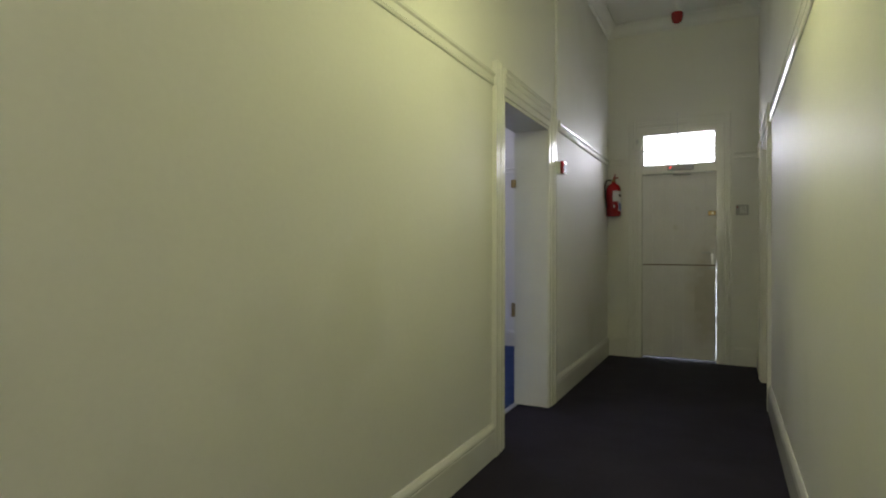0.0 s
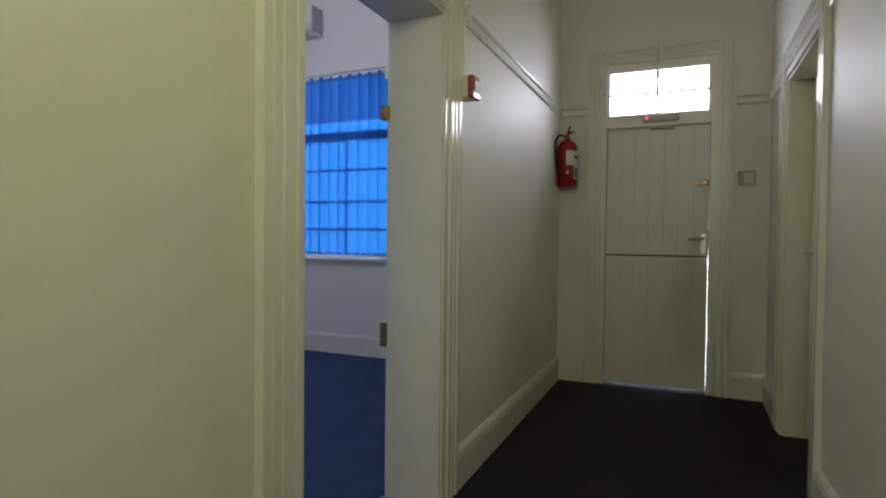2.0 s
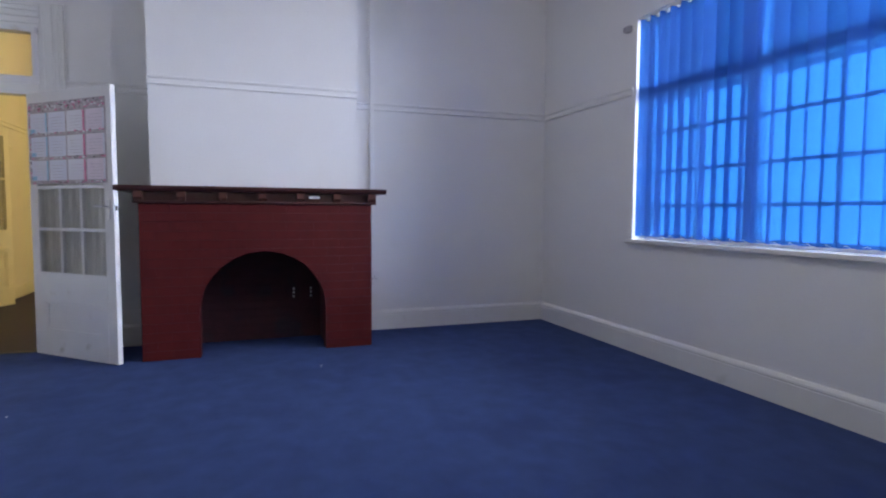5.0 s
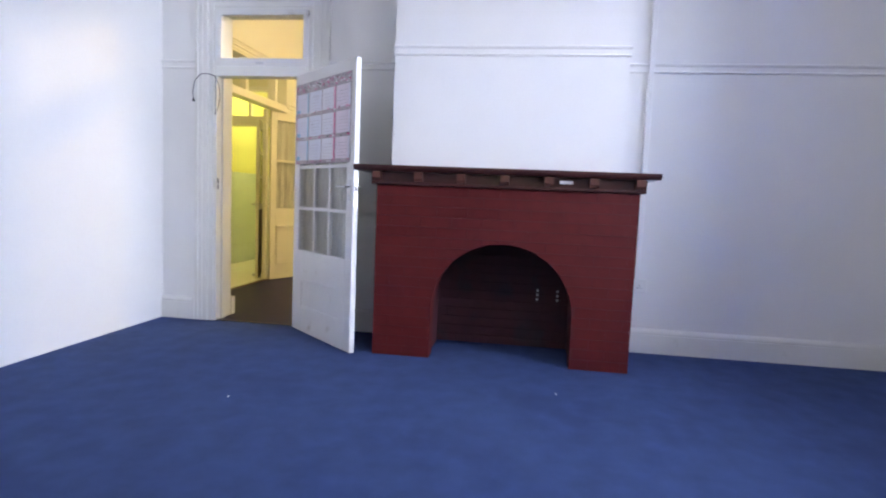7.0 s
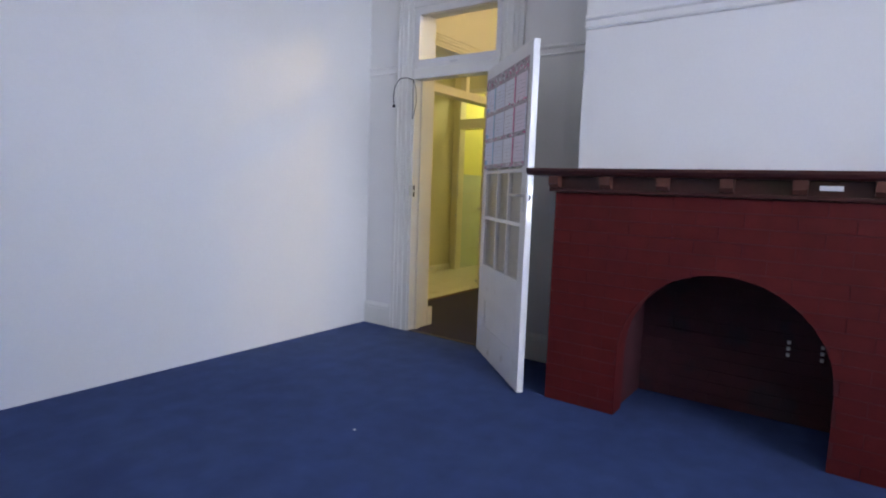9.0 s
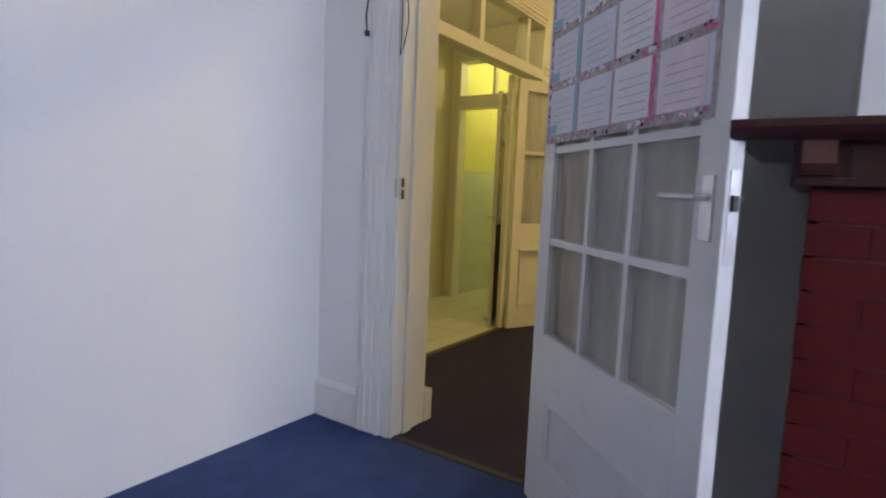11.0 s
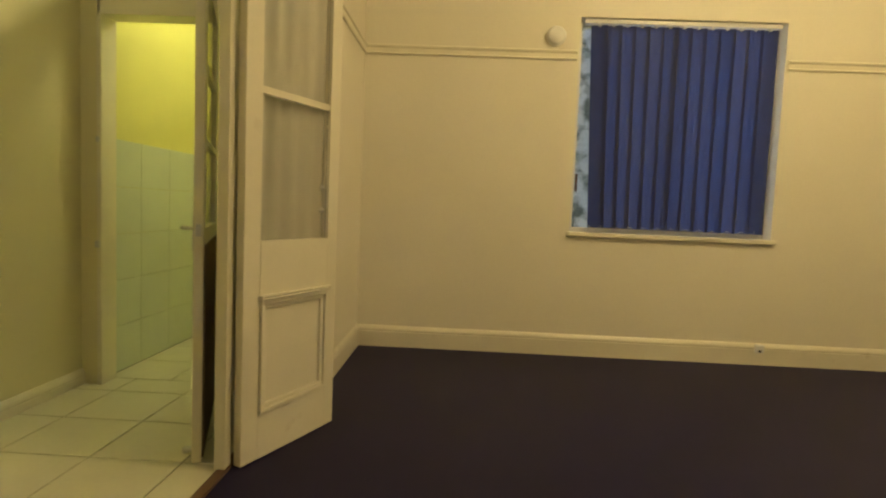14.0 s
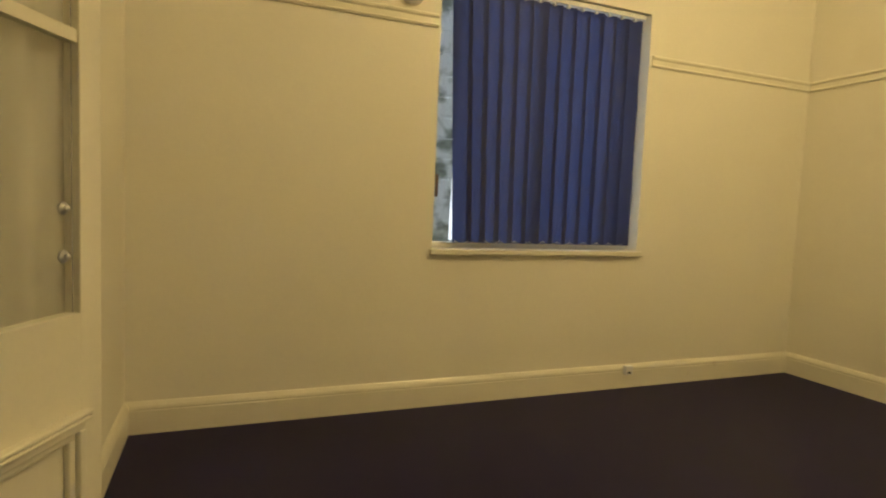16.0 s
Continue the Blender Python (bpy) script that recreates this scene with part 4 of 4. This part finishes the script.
def blue_room_door():
    root = new("door_blue_room")
    structure(root, "white glazed door standing open, with a calendar poster", "door")
    W, T, HT = 0.985, 0.042, 2.15
    e0, e1 = 0.093, 0.885
    bm = bmesh.new()
    add_box(bm, 0, e0, 0, T, 0, HT, bevel=0.003)
    add_box(bm, e1, W, 0, T, 0, HT, bevel=0.003)
    add_box(bm, e0, e1, 0, T, 2.04, HT)
    add_box(bm, e0, e1, 0, T, 0.49, 0.69)
    add_box(bm, e0, e1, 0, T, 0, 0.18)
    add_box(bm, e0, 0.15, 0, T, 0.18, 0.49)
    add_box(bm, 0.82, e1, 0, T, 0.18, 0.49)
    add_box(bm, 0.15, 0.82, 0.012, T - 0.012, 0.18, 0.49)
    add_box(bm, 0.15, 0.82, 0, T, 0.18, 0.20)
    add_box(bm, 0.15, 0.82, 0, T, 0.45, 0.49)
    mesh_object("stile_and_rail", bm, DOOR_WORN, root)
    bm = bmesh.new()
    for c in (0.36, 0.61):
        add_box(bm, c - 0.012, c + 0.012, 0.006, T - 0.006, 0.69, 2.04)
    for z in (1.045, 1.385, 1.72):
        add_box(bm, e0, e1, 0.005, T - 0.005, z - 0.012, z + 0.012)
    mesh_object("glazing_bar", bm, DOOR_WORN, root)
    xs, zs = [e0, 0.348, 0.372, 0.598, 0.622, e1], [0.69, 1.033, 1.057, 1.373, 1.397, 1.708, 1.732, 2.04]
    for i in range(3):
        for k in range(4):
            boxes("pane", [(xs[2 * i], xs[2 * i + 1], 0.019, 0.023, zs[2 * k], zs[2 * k + 1])], FROST, root).visible_shadow = False
    bm = bmesh.new()
    panel_frame(bm, 0.15, 0.82, 0.20, 0.45, 0.001, 0.011, 0.022)
    panel_frame(bm, 0.15, 0.82, 0.20, 0.45, T - 0.012, 0.011, 0.022)
    mesh_object("panel_moulding", bm, DOOR_WORN, root)
    bm = bmesh.new()
    lever(bm, 0.935, 0, 1.23, -1, -1)
    lever(bm, 0.935, T, 1.23, 1, -1)
    mesh_object("lever_handle", bm, METAL, root)
    boxes("lock_case", [(W, W + 0.003, 0.009, T - 0.009, 1.08, 1.29)], METAL, root)
    boxes("latch", [(W + 0.003, W + 0.012, 0.014, T - 0.014, 1.20, 1.235)], BLACK, root)
    # net curtain behind the lower panes
    bm = bmesh.new()
    n = 60
    lo = [bm.verts.new((0.11 + 0.75 * i / n, T + 0.012 + 0.007 * math.sin(i * 0.9), 0.66)) for i in range(n + 1)]
    hi = [bm.verts.new((0.11 + 0.75 * i / n, T + 0.012 + 0.007 * math.sin(i * 0.9), 2.06)) for i in range(n + 1)]
    for i in range(n):
        bm.faces.new((lo[i], lo[i + 1], hi[i + 1], hi[i]))
    mesh_object("net_curtain", bm, CURTAIN, root, smooth=True)
    boxes("hinge", [(-0.006, 0.004, 0.004, 0.03, z, z + 0.1) for z in (0.22, 1.05, 1.85)], BRASS, root)
    ang = math.degrees(math.atan2(2.94 - 2.208, -4.775 + 5.442))
    root.matrix_basis = pose(-5.442, 2.208, 0.008, 0, 0, ang)
    # year calendar pasted over the upper panes
    c = new("calendar_poster")
    tagged(c, "year calendar poster in pink and lilac with floral border", "poster")
    y = -0.003
    boxes("sheet", [(0.022, 0.93, y, -0.0005, 1.41, 2.065)], PAPER_GREY, c)
    yy = y - 0.0012
    for i in range(4):
        for k in range(3):
            x0, z0 = 0.045 + i * 0.222, 1.44 + k * 0.19
            boxes("month_block", [(x0, x0 + 0.185, yy, y, z0, z0 + 0.160)], (PAPER_LILAC, PAPER_LILAC, PAPER_WHITE, PAPER_PINK)[i], c)
            boxes("date_row", [(x0 + 0.03, x0 + 0.175, yy - 0.0008, yy, z0 + 0.02 + q * 0.024, z0 + 0.022 + q * 0.024) for q in range(5)], PAPER_GREY, c)
            if i == 0:
                boxes("month_title", [(x0 + 0.002, x0 + 0.06, yy - 0.0008, yy, z0 + 0.002, z0 + 0.034)], PAPER_BLUE, c)
            boxes("week_column", [(x0 + 0.187, x0 + 0.205, yy, y, z0, z0 + 0.160)], (PAPER_BLUE, PAPER_LILAC, PAPER_ROSE, PAPER_LILAC)[i], c)
    # sprigs of flowers along the borders, in three colours
    rng = random.Random(5)
    for petal, count in ((PAPER_ROSE, 110), (CABLE, 90), (PAPER_WHITE, 150)):
        bm = bmesh.new()
        for i in range(count):
            xx = 0.03 + rng.random() * 0.89
            band = rng.choice((1.413, 1.607, 1.805, 1.993, 1.993, 1.993))
            zz = band + 0.004 + rng.random() * (0.062 if band > 1.9 else 0.016)
            if rng.random() < 0.12:
                xx, zz = 0.03 + rng.random() * 0.008, 1.44 + rng.random() * 0.6
            r = 0.004 + rng.random() * 0.008
            h = -0.0006 - rng.random() * 0.0006
            ring = [bm.verts.new((xx + r * (1 + 0.3 * math.cos(3 * a)) * math.cos(a), yy + h, zz + 0.7 * r * math.sin(a))) for a in (q * math.tau / 8 for q in range(8))]
            bm.faces.new(ring)
        tagged(mesh_object("floral_border", bm, petal, c), kind="stuff")
    c.matrix_basis = root.matrix_basis.copy()


blue_room_door()


# ---- the glazed leaf of the passage doors and the washroom door ----
def passage_leaf():
    root = new("door_passage")
    structure(root, "cream glazed door leaf folded open against the wall", "door")
    W, T, HT = 0.62, 0.042, 2.225
    bm = bmesh.new()
    add_box(bm, 0, 0.095, 0, T, 0, HT, bevel=0.003)
    add_box(bm, W - 0.075, W, 0, T, 0, HT, bevel=0.003)
    add_box(bm, 0.095, W - 0.075, 0, T, 2.125, HT)
    add_box(bm, 0.095, W - 0.075, 0, T, 0.68, 0.955)
    add_box(bm, 0.095, W - 0.075, 0, T, 0, 0.22)
    add_box(bm, 0.095, W - 0.075, 0.014, T - 0.014, 0.22, 0.68)
    add_box(bm, 0.095, W - 0.075, 0.006, T - 0.006, 1.575, 1.605)
    mesh_object("stile_and_rail", bm, GLOSS_CREAM, root)
    bm = bmesh.new()
    panel_frame(bm, 0.095, W - 0.075, 0.20, 0.70, T - 0.002, 0.016, 0.022)
    panel_frame(bm, 0.117, W - 0.097, 0.222, 0.678, T - 0.014, 0.016, 0.020)
    panel_frame(bm, 0.085, W - 0.065, 0.70, 0.722, T - 0.002, 0.028, 0.010)
    mesh_object("panel_moulding", bm, GLOSS_CREAM, root)
    for z0, z1 in ((0.955, 1.575), (1.605, 2.125)):
        boxes("pane", [(0.095, W - 0.075, 0.019, 0.023, z0, z1)], FROST, root).visible_shadow = False
    bm = bmesh.new()
    n = 50
    lo = [bm.verts.new((0.08 + 0.48 * i / n, -0.012 + 0.008 * math.sin(i * 0.55), 0.93)) for i in range(n + 1)]
    hi = [bm.verts.new((0.08 + 0.48 * i / n, -0.012 + 0.008 * math.sin(i * 0.55), 2.15)) for i in range(n + 1)]
    for i in range(n):
        bm.faces.new((lo[i], lo[i + 1], hi[i + 1], hi[i]))
    mesh_object("net_curtain", bm, CURTAIN, root, smooth=True)
    bm = bmesh.new()
    for z in (1.09, 1.20):
        add_lathe(bm, [(0.015, 0), (0.015, 0.005), (0.007, 0.008), (0.007, 0.015), (0.003, 0.018)], pose(W - 0.11, T - 0.018, z, -90, 0, 0), 14)
    mesh_object("lock_knob", bm, METAL, root)
    # the leaf swings round so that its moulded face looks into the room
    d = Vector((-8.498 + 7.918, 1.066 - 0.804))
    root.matrix_basis = pose(-7.918, 0.804, 0.006, 0, 0, math.degrees(math.atan2(d.y, d.x))) @ Matrix.Diagonal((1, -1, 1, 1))
    return root


passage_leaf()


def washroom_leaf():
    root = new("door_washroom")
    structure(root, "narrow cream washroom door standing open edge-on", "door")
    W, T, HT = 0.84, 0.04, 2.13
    bm = bmesh.new()
    add_box(bm, 0, 0.09, 0, T, 0, HT, bevel=0.003)
    add_box(bm, W - 0.09, W, 0, T, 0, HT, bevel=0.003)
    add_box(bm, 0.09, W - 0.09, 0, T, 2.03, HT)
    add_box(bm, 0.09, W - 0.09, 0, T, 0.85, 1.0)
    add_box(bm, 0.09, W - 0.09, 0, T, 0, 0.2)
    add_box(bm, 0.09, W - 0.09, 0.006, T - 0.006, 1.36, 1.39)
    add_box(bm, 0.09, W - 0.09, 0.006, T - 0.006, 1.69, 1.72)
    mesh_object("stile_and_rail", bm, GLOSS_CREAM, root)
    boxes("lower_panel", [(0.09, W - 0.09, 0.01, T - 0.01, 0.2, 0.85), (0.02, W - 0.005, -0.006, 0.0, 0.02, 0.93)], BROWN_WOOD, root)
    for z0, z1 in ((1.0, 1.36), (1.39, 1.69), (1.72, 2.03)):
        boxes("pane", [(0.09, W - 0.09, 0.018, 0.022, z0, z1)], FROST, root)
    bm = bmesh.new()
    lever(bm, W - 0.05, T, 1.0, 1, -1)
    add_box(bm, W, W + 0.02, 0.01, 0.03, 0.97, 1.02)
    add_lathe(bm, [(0.016, 0), (0.016, 0.03), (0.006, 0.04)], pose(W - 0.03, T, 0.05, -90, 0, 0), 12)
    mesh_object("lever_handle", bm, METAL, root)
    a, b = Vector((-8.70, 0.37)), Vector((-7.934, 0.66))
    d = b - a
    root.matrix_basis = pose(b.x - d.normalized().x * W, b.y - d.normalized().y * W, 0.004, 0, 0, math.degrees(math.atan2(d.y, d.x))) @ Matrix.Diagonal((1, -1, 1, 1))


washroom_leaf()


# ---- corridor things ----
def extinguisher():
    root = new("fire_extinguisher")
    tagged(root, "red fire extinguisher with a white label hung on the wall", "fire extinguisher")
    R = 0.082
    bm = bmesh.new()
    add_lathe(bm, [(0.02, 0), (R - 0.012, 0.0), (R, 0.012), (R, 0.30), (R * 0.93, 0.335), (R * 0.7, 0.365), (R * 0.38, 0.38), (0.026, 0.385), (0.026, 0.40)], Matrix(), 28)
    mesh_object("cylinder", bm, RED, root, smooth=True)
    bm = bmesh.new()
    add_lathe(bm, [(0.024, 0.40), (0.024, 0.425), (0.014, 0.43)], Matrix(), 14)
    mesh_object("valve", bm, BRASS, root)
    bm = bmesh.new()
    add_tube(bm, [(0.0, 0.0, 0.425), (0.03, -0.03, 0.44), (0.06, -0.075, 0.435)], 0.008)
    add_tube(bm, [(0.0, 0.0, 0.435), (0.02, -0.03, 0.465), (0.03, -0.07, 0.475)], 0.008)
    mesh_object("lever", bm, RED, root)
    bm = bmesh.new()
    add_tube(bm, [(-0.02, -0.01, 0.415), (-0.06, -0.05, 0.42), (-0.085, -0.075, 0.36), (-0.075, -0.075, 0.2), (-0.06, -0.08, 0.10)], 0.009)
    mesh_object("hose", bm, BLACK, root, smooth=True)

    def wrap(name, a0, a1, z0, z1, m, r=R + 0.0012):
        bm = bmesh.new()
        n = 10
        pts = [(r * math.cos(radians(a0 + (a1 - a0) * i / n)), r * math.sin(radians(a0 + (a1 - a0) * i / n))) for i in range(n + 1)]
        lo = [bm.verts.new((*p, z0)) for p in pts]
        hi = [bm.verts.new((*p, z1)) for p in pts]
        for i in range(n):
            bm.faces.new((lo[i], lo[i + 1], hi[i + 1], hi[i]))
        mesh_object(name, bm, m, root, smooth=True)

    wrap("label", -85, 10, 0.17, 0.29, LABEL_WHITE)
    wrap("label", -40, 10, 0.06, 0.17, LABEL_WHITE)
    wrap("pictogram", -34, -6, 0.07, 0.15, LABEL_BLUE, R + 0.0018)
    wrap("label_text", -36, -6, 0.225, 0.25, BLACK, R + 0.0018)
    wrap("service_tag", -82, -70, 0.10, 0.125, LABEL_WHITE)
    boxes("bracket", [(-0.10, -0.08, -0.03, 0.03, 0.20, 0.40)], METAL, root)
    root.matrix_basis = pose(0.088, 6.87, 1.625, 0, 0, 0)


extinguisher()


def call_point():
    root = new("fire_call_point")
    tagged(root, "red break-glass fire alarm box on the corridor wall", "fire alarm")
    y, z = 4.70, 1.905
    boxes("back_box", [(0.0, 0.055, y - 0.045, y + 0.045, z - 0.05, z + 0.05)], PLASTIC, root, bevel=0.004)
    boxes("red_housing", [(0.055, 0.085, y - 0.047, y + 0.047, z - 0.052, z + 0.052)], RED, root, bevel=0.006)
    boxes("glass_window", [(0.085, 0.0875, y - 0.028, y + 0.028, z - 0.022, z + 0.022)], LABEL_WHITE, root)
    boxes("black_bezel", [(0.0851, 0.0865, y - 0.034, y + 0.034, z - 0.029, z + 0.029)], BLACK, root)


call_point()
tagged(boxes("cable_conduit", [(0.0005, 0.018, 4.695, 4.715, 1.957, 2.218), (0.03, 0.048, 4.695, 4.715, 2.218, 2.30), (0.0005, 0.018, 4.695, 4.715, 2.30, H - 0.13)], PLASTER_COR, bevel=0.002), "thin painted cable conduit running up the wall", "conduit")


def sounder():
    root = new("alarm_sounder")
    tagged(root, "small red fire alarm sounder under the ceiling", "alarm")
    bm = bmesh.new()
    add_lathe(bm, [(0.02, -0.23), (0.045, -0.215), (0.058, -0.17), (0.062, -0.13), (0.055, -0.12)], Matrix(), 20)
    mesh_object("dome", bm, RED, root, smooth=True)
    bm = bmesh.new()
    add_lathe(bm, [(0.06, -0.12), (0.06, -0.10), (0.02, -0.09), (0.02, -0.02), (0.05, 0.0)], Matrix(), 20)
    mesh_object("base", bm, PLASTIC, root)
    root.location = (0.79, 6.55, H)


sounder()


def keypad():
    root = new("access_keypad")
    tagged(root, "grey access keypad beside the back door", "keypad")
    boxes("housing", [(1.345, 1.465, 6.965, 7.0, 1.615, 1.725)], GREY, root, bevel=0.006)
    boxes("key", [(1.385 + i * 0.022, 1.401 + i * 0.022, 6.961, 6.965, 1.632 + k * 0.02, 1.646 + k * 0.02) for i in range(3) for k in range(4)], PLASTIC, root)
    boxes("red_light", [(1.352, 1.362, 6.961, 6.965, 1.69, 1.71)], RED, root)


keypad()


# ---- blue room fittings ----
def air_conditioner():
    root = new("air_conditioner")
    tagged(root, "white wall-mounted split air conditioner above the window", "air conditioner")
    bm = bmesh.new()
    prof = [(0, 0.0), (0.10, 0.0), (0.165, 0.035), (0.19, 0.075), (0.195, 0.24), (0.17, 0.275), (0, 0.28)]
    add_sweep(bm, prof, (-3.42, Y_OUT - 0.002, 3.235), (0, -1, 0), (0, 0, 1), (1, 0, 0), 0.95)
    mesh_object("body", bm, PLASTIC, root)
    boxes("side_cap", [(-2.47, -2.462, Y_OUT - 0.185, Y_OUT - 0.01, 3.25, 3.50)], GREY, root, bevel=0.003)
    bm = bmesh.new()
    add_sweep(bm, [(0.112, 0.003), (0.168, 0.034), (0.172, 0.030), (0.116, -0.001)], (-3.36, Y_OUT - 0.002, 3.235), (0, -1, 0), (0, 0, 1), (1, 0, 0), 0.8)
    mesh_object("air_flap", bm, GREY, root)
    boxes("display", [(-2.72, -2.66, Y_OUT - 0.1985, Y_OUT - 0.196, 3.335, 3.35)], BLACK, root)
    boxes("seam", [(-3.42, -2.47, Y_OUT - 0.198, Y_OUT - 0.196, 3.312, 3.316)], GREY, root)


air_conditioner()


def wall_socket(m, label):
    root = new("power_socket")
    tagged(root, label, "socket")
    boxes("plate", [(-0.06, 0.06, -0.03, 0, -0.055, 0.055)], PLASTIC, root, bevel=0.005)
    boxes("switch", [(0.02, 0.035, -0.034, -0.03, 0.02, 0.042), (-0.035, -0.02, -0.034, -0.03, 0.02, 0.042)], PLASTIC, root)
    boxes("outlet_hole", [(a - 0.004, a + 0.004, -0.0306, -0.03, b - 0.004, b + 0.004) for a, b in ((-0.015, -0.02), (0.015, -0.02), (0.0, 0.0))], BLACK, root)
    root.matrix_basis = m


tagged(boxes("cable_trunking", [(-5.4995, -5.462, 5.07, 5.108, 0.61, H - 0.125)], PLASTER, bevel=0.004), "white painted cable trunking running down to the socket", "trunking")
wall_socket(pose(-5.499, 5.112, 0.55, 0, 0, 90), "white double power socket on the wall by the fireplace")
s2 = new("telephone_socket")
tagged(s2, "small cream telephone socket on the skirting board", "socket")
boxes("box", [(-10.076, -10.045, 4.06, 4.125, 0.105, 0.17)], PLASTIC, s2, bevel=0.004)
boxes("jack", [(-10.0449, -10.0435, 4.08, 4.105, 0.112, 0.128)], BLACK, s2)

bm = bmesh.new()
rose = [(0.075, 0), (0.075, 0.03), (0.06, 0.045), (0.02, 0.05)]
add_lathe(bm, rose, pose(-10.098, 2.385, 2.485, 0, 90, 0), 24)
tagged(mesh_object("junction_box", bm, PLASTIC, smooth=False), "round white junction box on the picture rail", "junction box")
bm = bmesh.new()
add_lathe(bm, [(0.02, 0), (0.02, 0.01), (0.008, 0.014), (0.008, 0.03), (0.014, 0.034)], pose(-9.05, 0.912, 2.06, -90, 0, 0), 12)
tagged(mesh_object("coat_hook", bm, GLOSS_CREAM), "small painted hook on the cream wall", "hook")

# loose cable over the doorway
bm = bmesh.new()
pts = [(-5.478, DY0 + 0.03, 2.15), (-5.44, DY0 - 0.02, 2.17), (-5.43, DY0 - 0.09, 2.165), (-5.44, DY0 - 0.15, 2.11), (-5.45, DY0 - 0.175, 2.03), (-5.455, DY0 - 0.17, 1.955)]
add_tube(bm, pts, 0.004, 6)
pts = [(-5.478, DY0 + 0.02, 2.152), (-5.45, DY0 + 0.07, 2.08), (-5.45, DY0 + 0.08, 1.97), (-5.455, DY0 + 0.055, 1.87), (-5.46, DY0 + 0.03, 1.83), (-5.46, DY0 + 0.035, 1.95), (-5.475, DY0 + 0.02, 2.15)]
add_tube(bm, pts, 0.003, 6)
add_box(bm, -5.465, -5.445, DY0 - 0.178, DY0 - 0.162, 1.935, 1.958)
tagged(mesh_object("loose_cable", bm, CABLE, smooth=False), "loose dark cable hanging from the door head", "cable")

# latch keepers on the corridor doorway
tagged(boxes("latch_keeper", [(-0.292, -0.255, 4.454, 4.479, 1.735, 1.80), (-0.286, -0.262, 4.449, 4.454, 1.75, 1.785)], BRASS, bevel=0.004), "old brass rim latch keeper on the door jamb", "latch")
tagged(boxes("hinge_plate", [(-0.285, -0.262, 4.472, 4.4795, 0.70, 0.81), (-0.292, -0.276, 4.467, 4.483, 0.70, 0.81)], BRASS, bevel=0.002), "brass hinge plate on the door jamb", "hinge")

# bits of fluff on the blue carpet
for i, (fx, fy) in enumerate(((-4.28, 4.42), (-3.75, 2.55))):
    bm = bmesh.new()
    bmesh.ops.create_icosphere(bm, subdivisions=1, radius=0.007, matrix=Matrix.Translation((fx, fy, 0.006)) @ Matrix.Diagonal((1.3, 0.8, 0.5, 1)))
    tagged(mesh_object("lint", bm, LABEL_WHITE), "tiny white scrap lying on the carpet", "litter", group="scraps on the carpet")


# ---- unseen lamp fittings added at the corridor, blue and cream room bulbs ----
def unseen_ceiling_lamp(x, y, z, drop):
    root = new("unseen_ceiling_lamp")
    tagged(root, "added unseen lamp holder on a ceiling flex", "lamp", group="ceiling lamps")
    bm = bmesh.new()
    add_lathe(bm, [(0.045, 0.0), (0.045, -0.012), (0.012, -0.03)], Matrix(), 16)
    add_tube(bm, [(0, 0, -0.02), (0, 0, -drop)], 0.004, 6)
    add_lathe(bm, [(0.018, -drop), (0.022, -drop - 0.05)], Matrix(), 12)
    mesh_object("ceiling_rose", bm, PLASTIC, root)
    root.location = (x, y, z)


unseen_ceiling_lamp(0.85, 2.45, H, 1.31)
unseen_ceiling_lamp(0.9, -1.5, H, 1.51)
unseen_ceiling_lamp(-2.1, 2.4, H, 0.81)
unseen_ceiling_lamp(-2.0, 5.2, H, 0.41)
unseen_ceiling_lamp(-7.7, 3.8, H, 0.29)


# ---- tiles ----
P = 0.41
for ix in range(7):
    for iy in range(4):
        a, b = -6.29 - (ix + 1) * P, -6.29 - ix * P
        c, d = -0.652 + iy * P - 0.0, -0.652 + (iy + 1) * P
        c, d = max(c, -0.498), min(d, 0.752)
        a = max(a, -8.98)
        if d - c < 0.02 or b - a < 0.02:
            continue
        bm = bmesh.new()
        add_box(bm, a + 0.0035, b - 0.0035, c + 0.0035, d - 0.0035, -0.006, 0.001, bevel=0.0015)
        mesh_object("tile", bm, TILE, bpy.data.objects["floor_passage_base"])
for ix in range(6):
    for iy in range(3):
        a, b = -8.98 - (ix + 1) * 0.4, -8.98 - ix * 0.4
        c, d = -0.43 + iy * 0.4, -0.43 + (iy + 1) * 0.4
        bm = bmesh.new()
        add_box(bm, max(a, -11.19) + 0.0035, b - 0.0035, c + 0.0035, min(d, 0.715) - 0.0035, -0.006, 0.001, bevel=0.0015)
        mesh_object("tile", bm, TILE, bpy.data.objects["floor_passage_base"])
for ix in range(6):
    for iz in range(5):
        a, b = -8.985 - (ix + 1) * 0.36, -8.985 - ix * 0.36
        bm = bmesh.new()
        add_box(bm, a + 0.0008, b - 0.0008, -0.44, -0.430, iz * 0.295 + 0.001, (iz + 1) * 0.295 - 0.001, bevel=0.001)
        mesh_object("wall_tile", bm, WALL_TILE, bpy.data.objects["wall_washroom_south"])
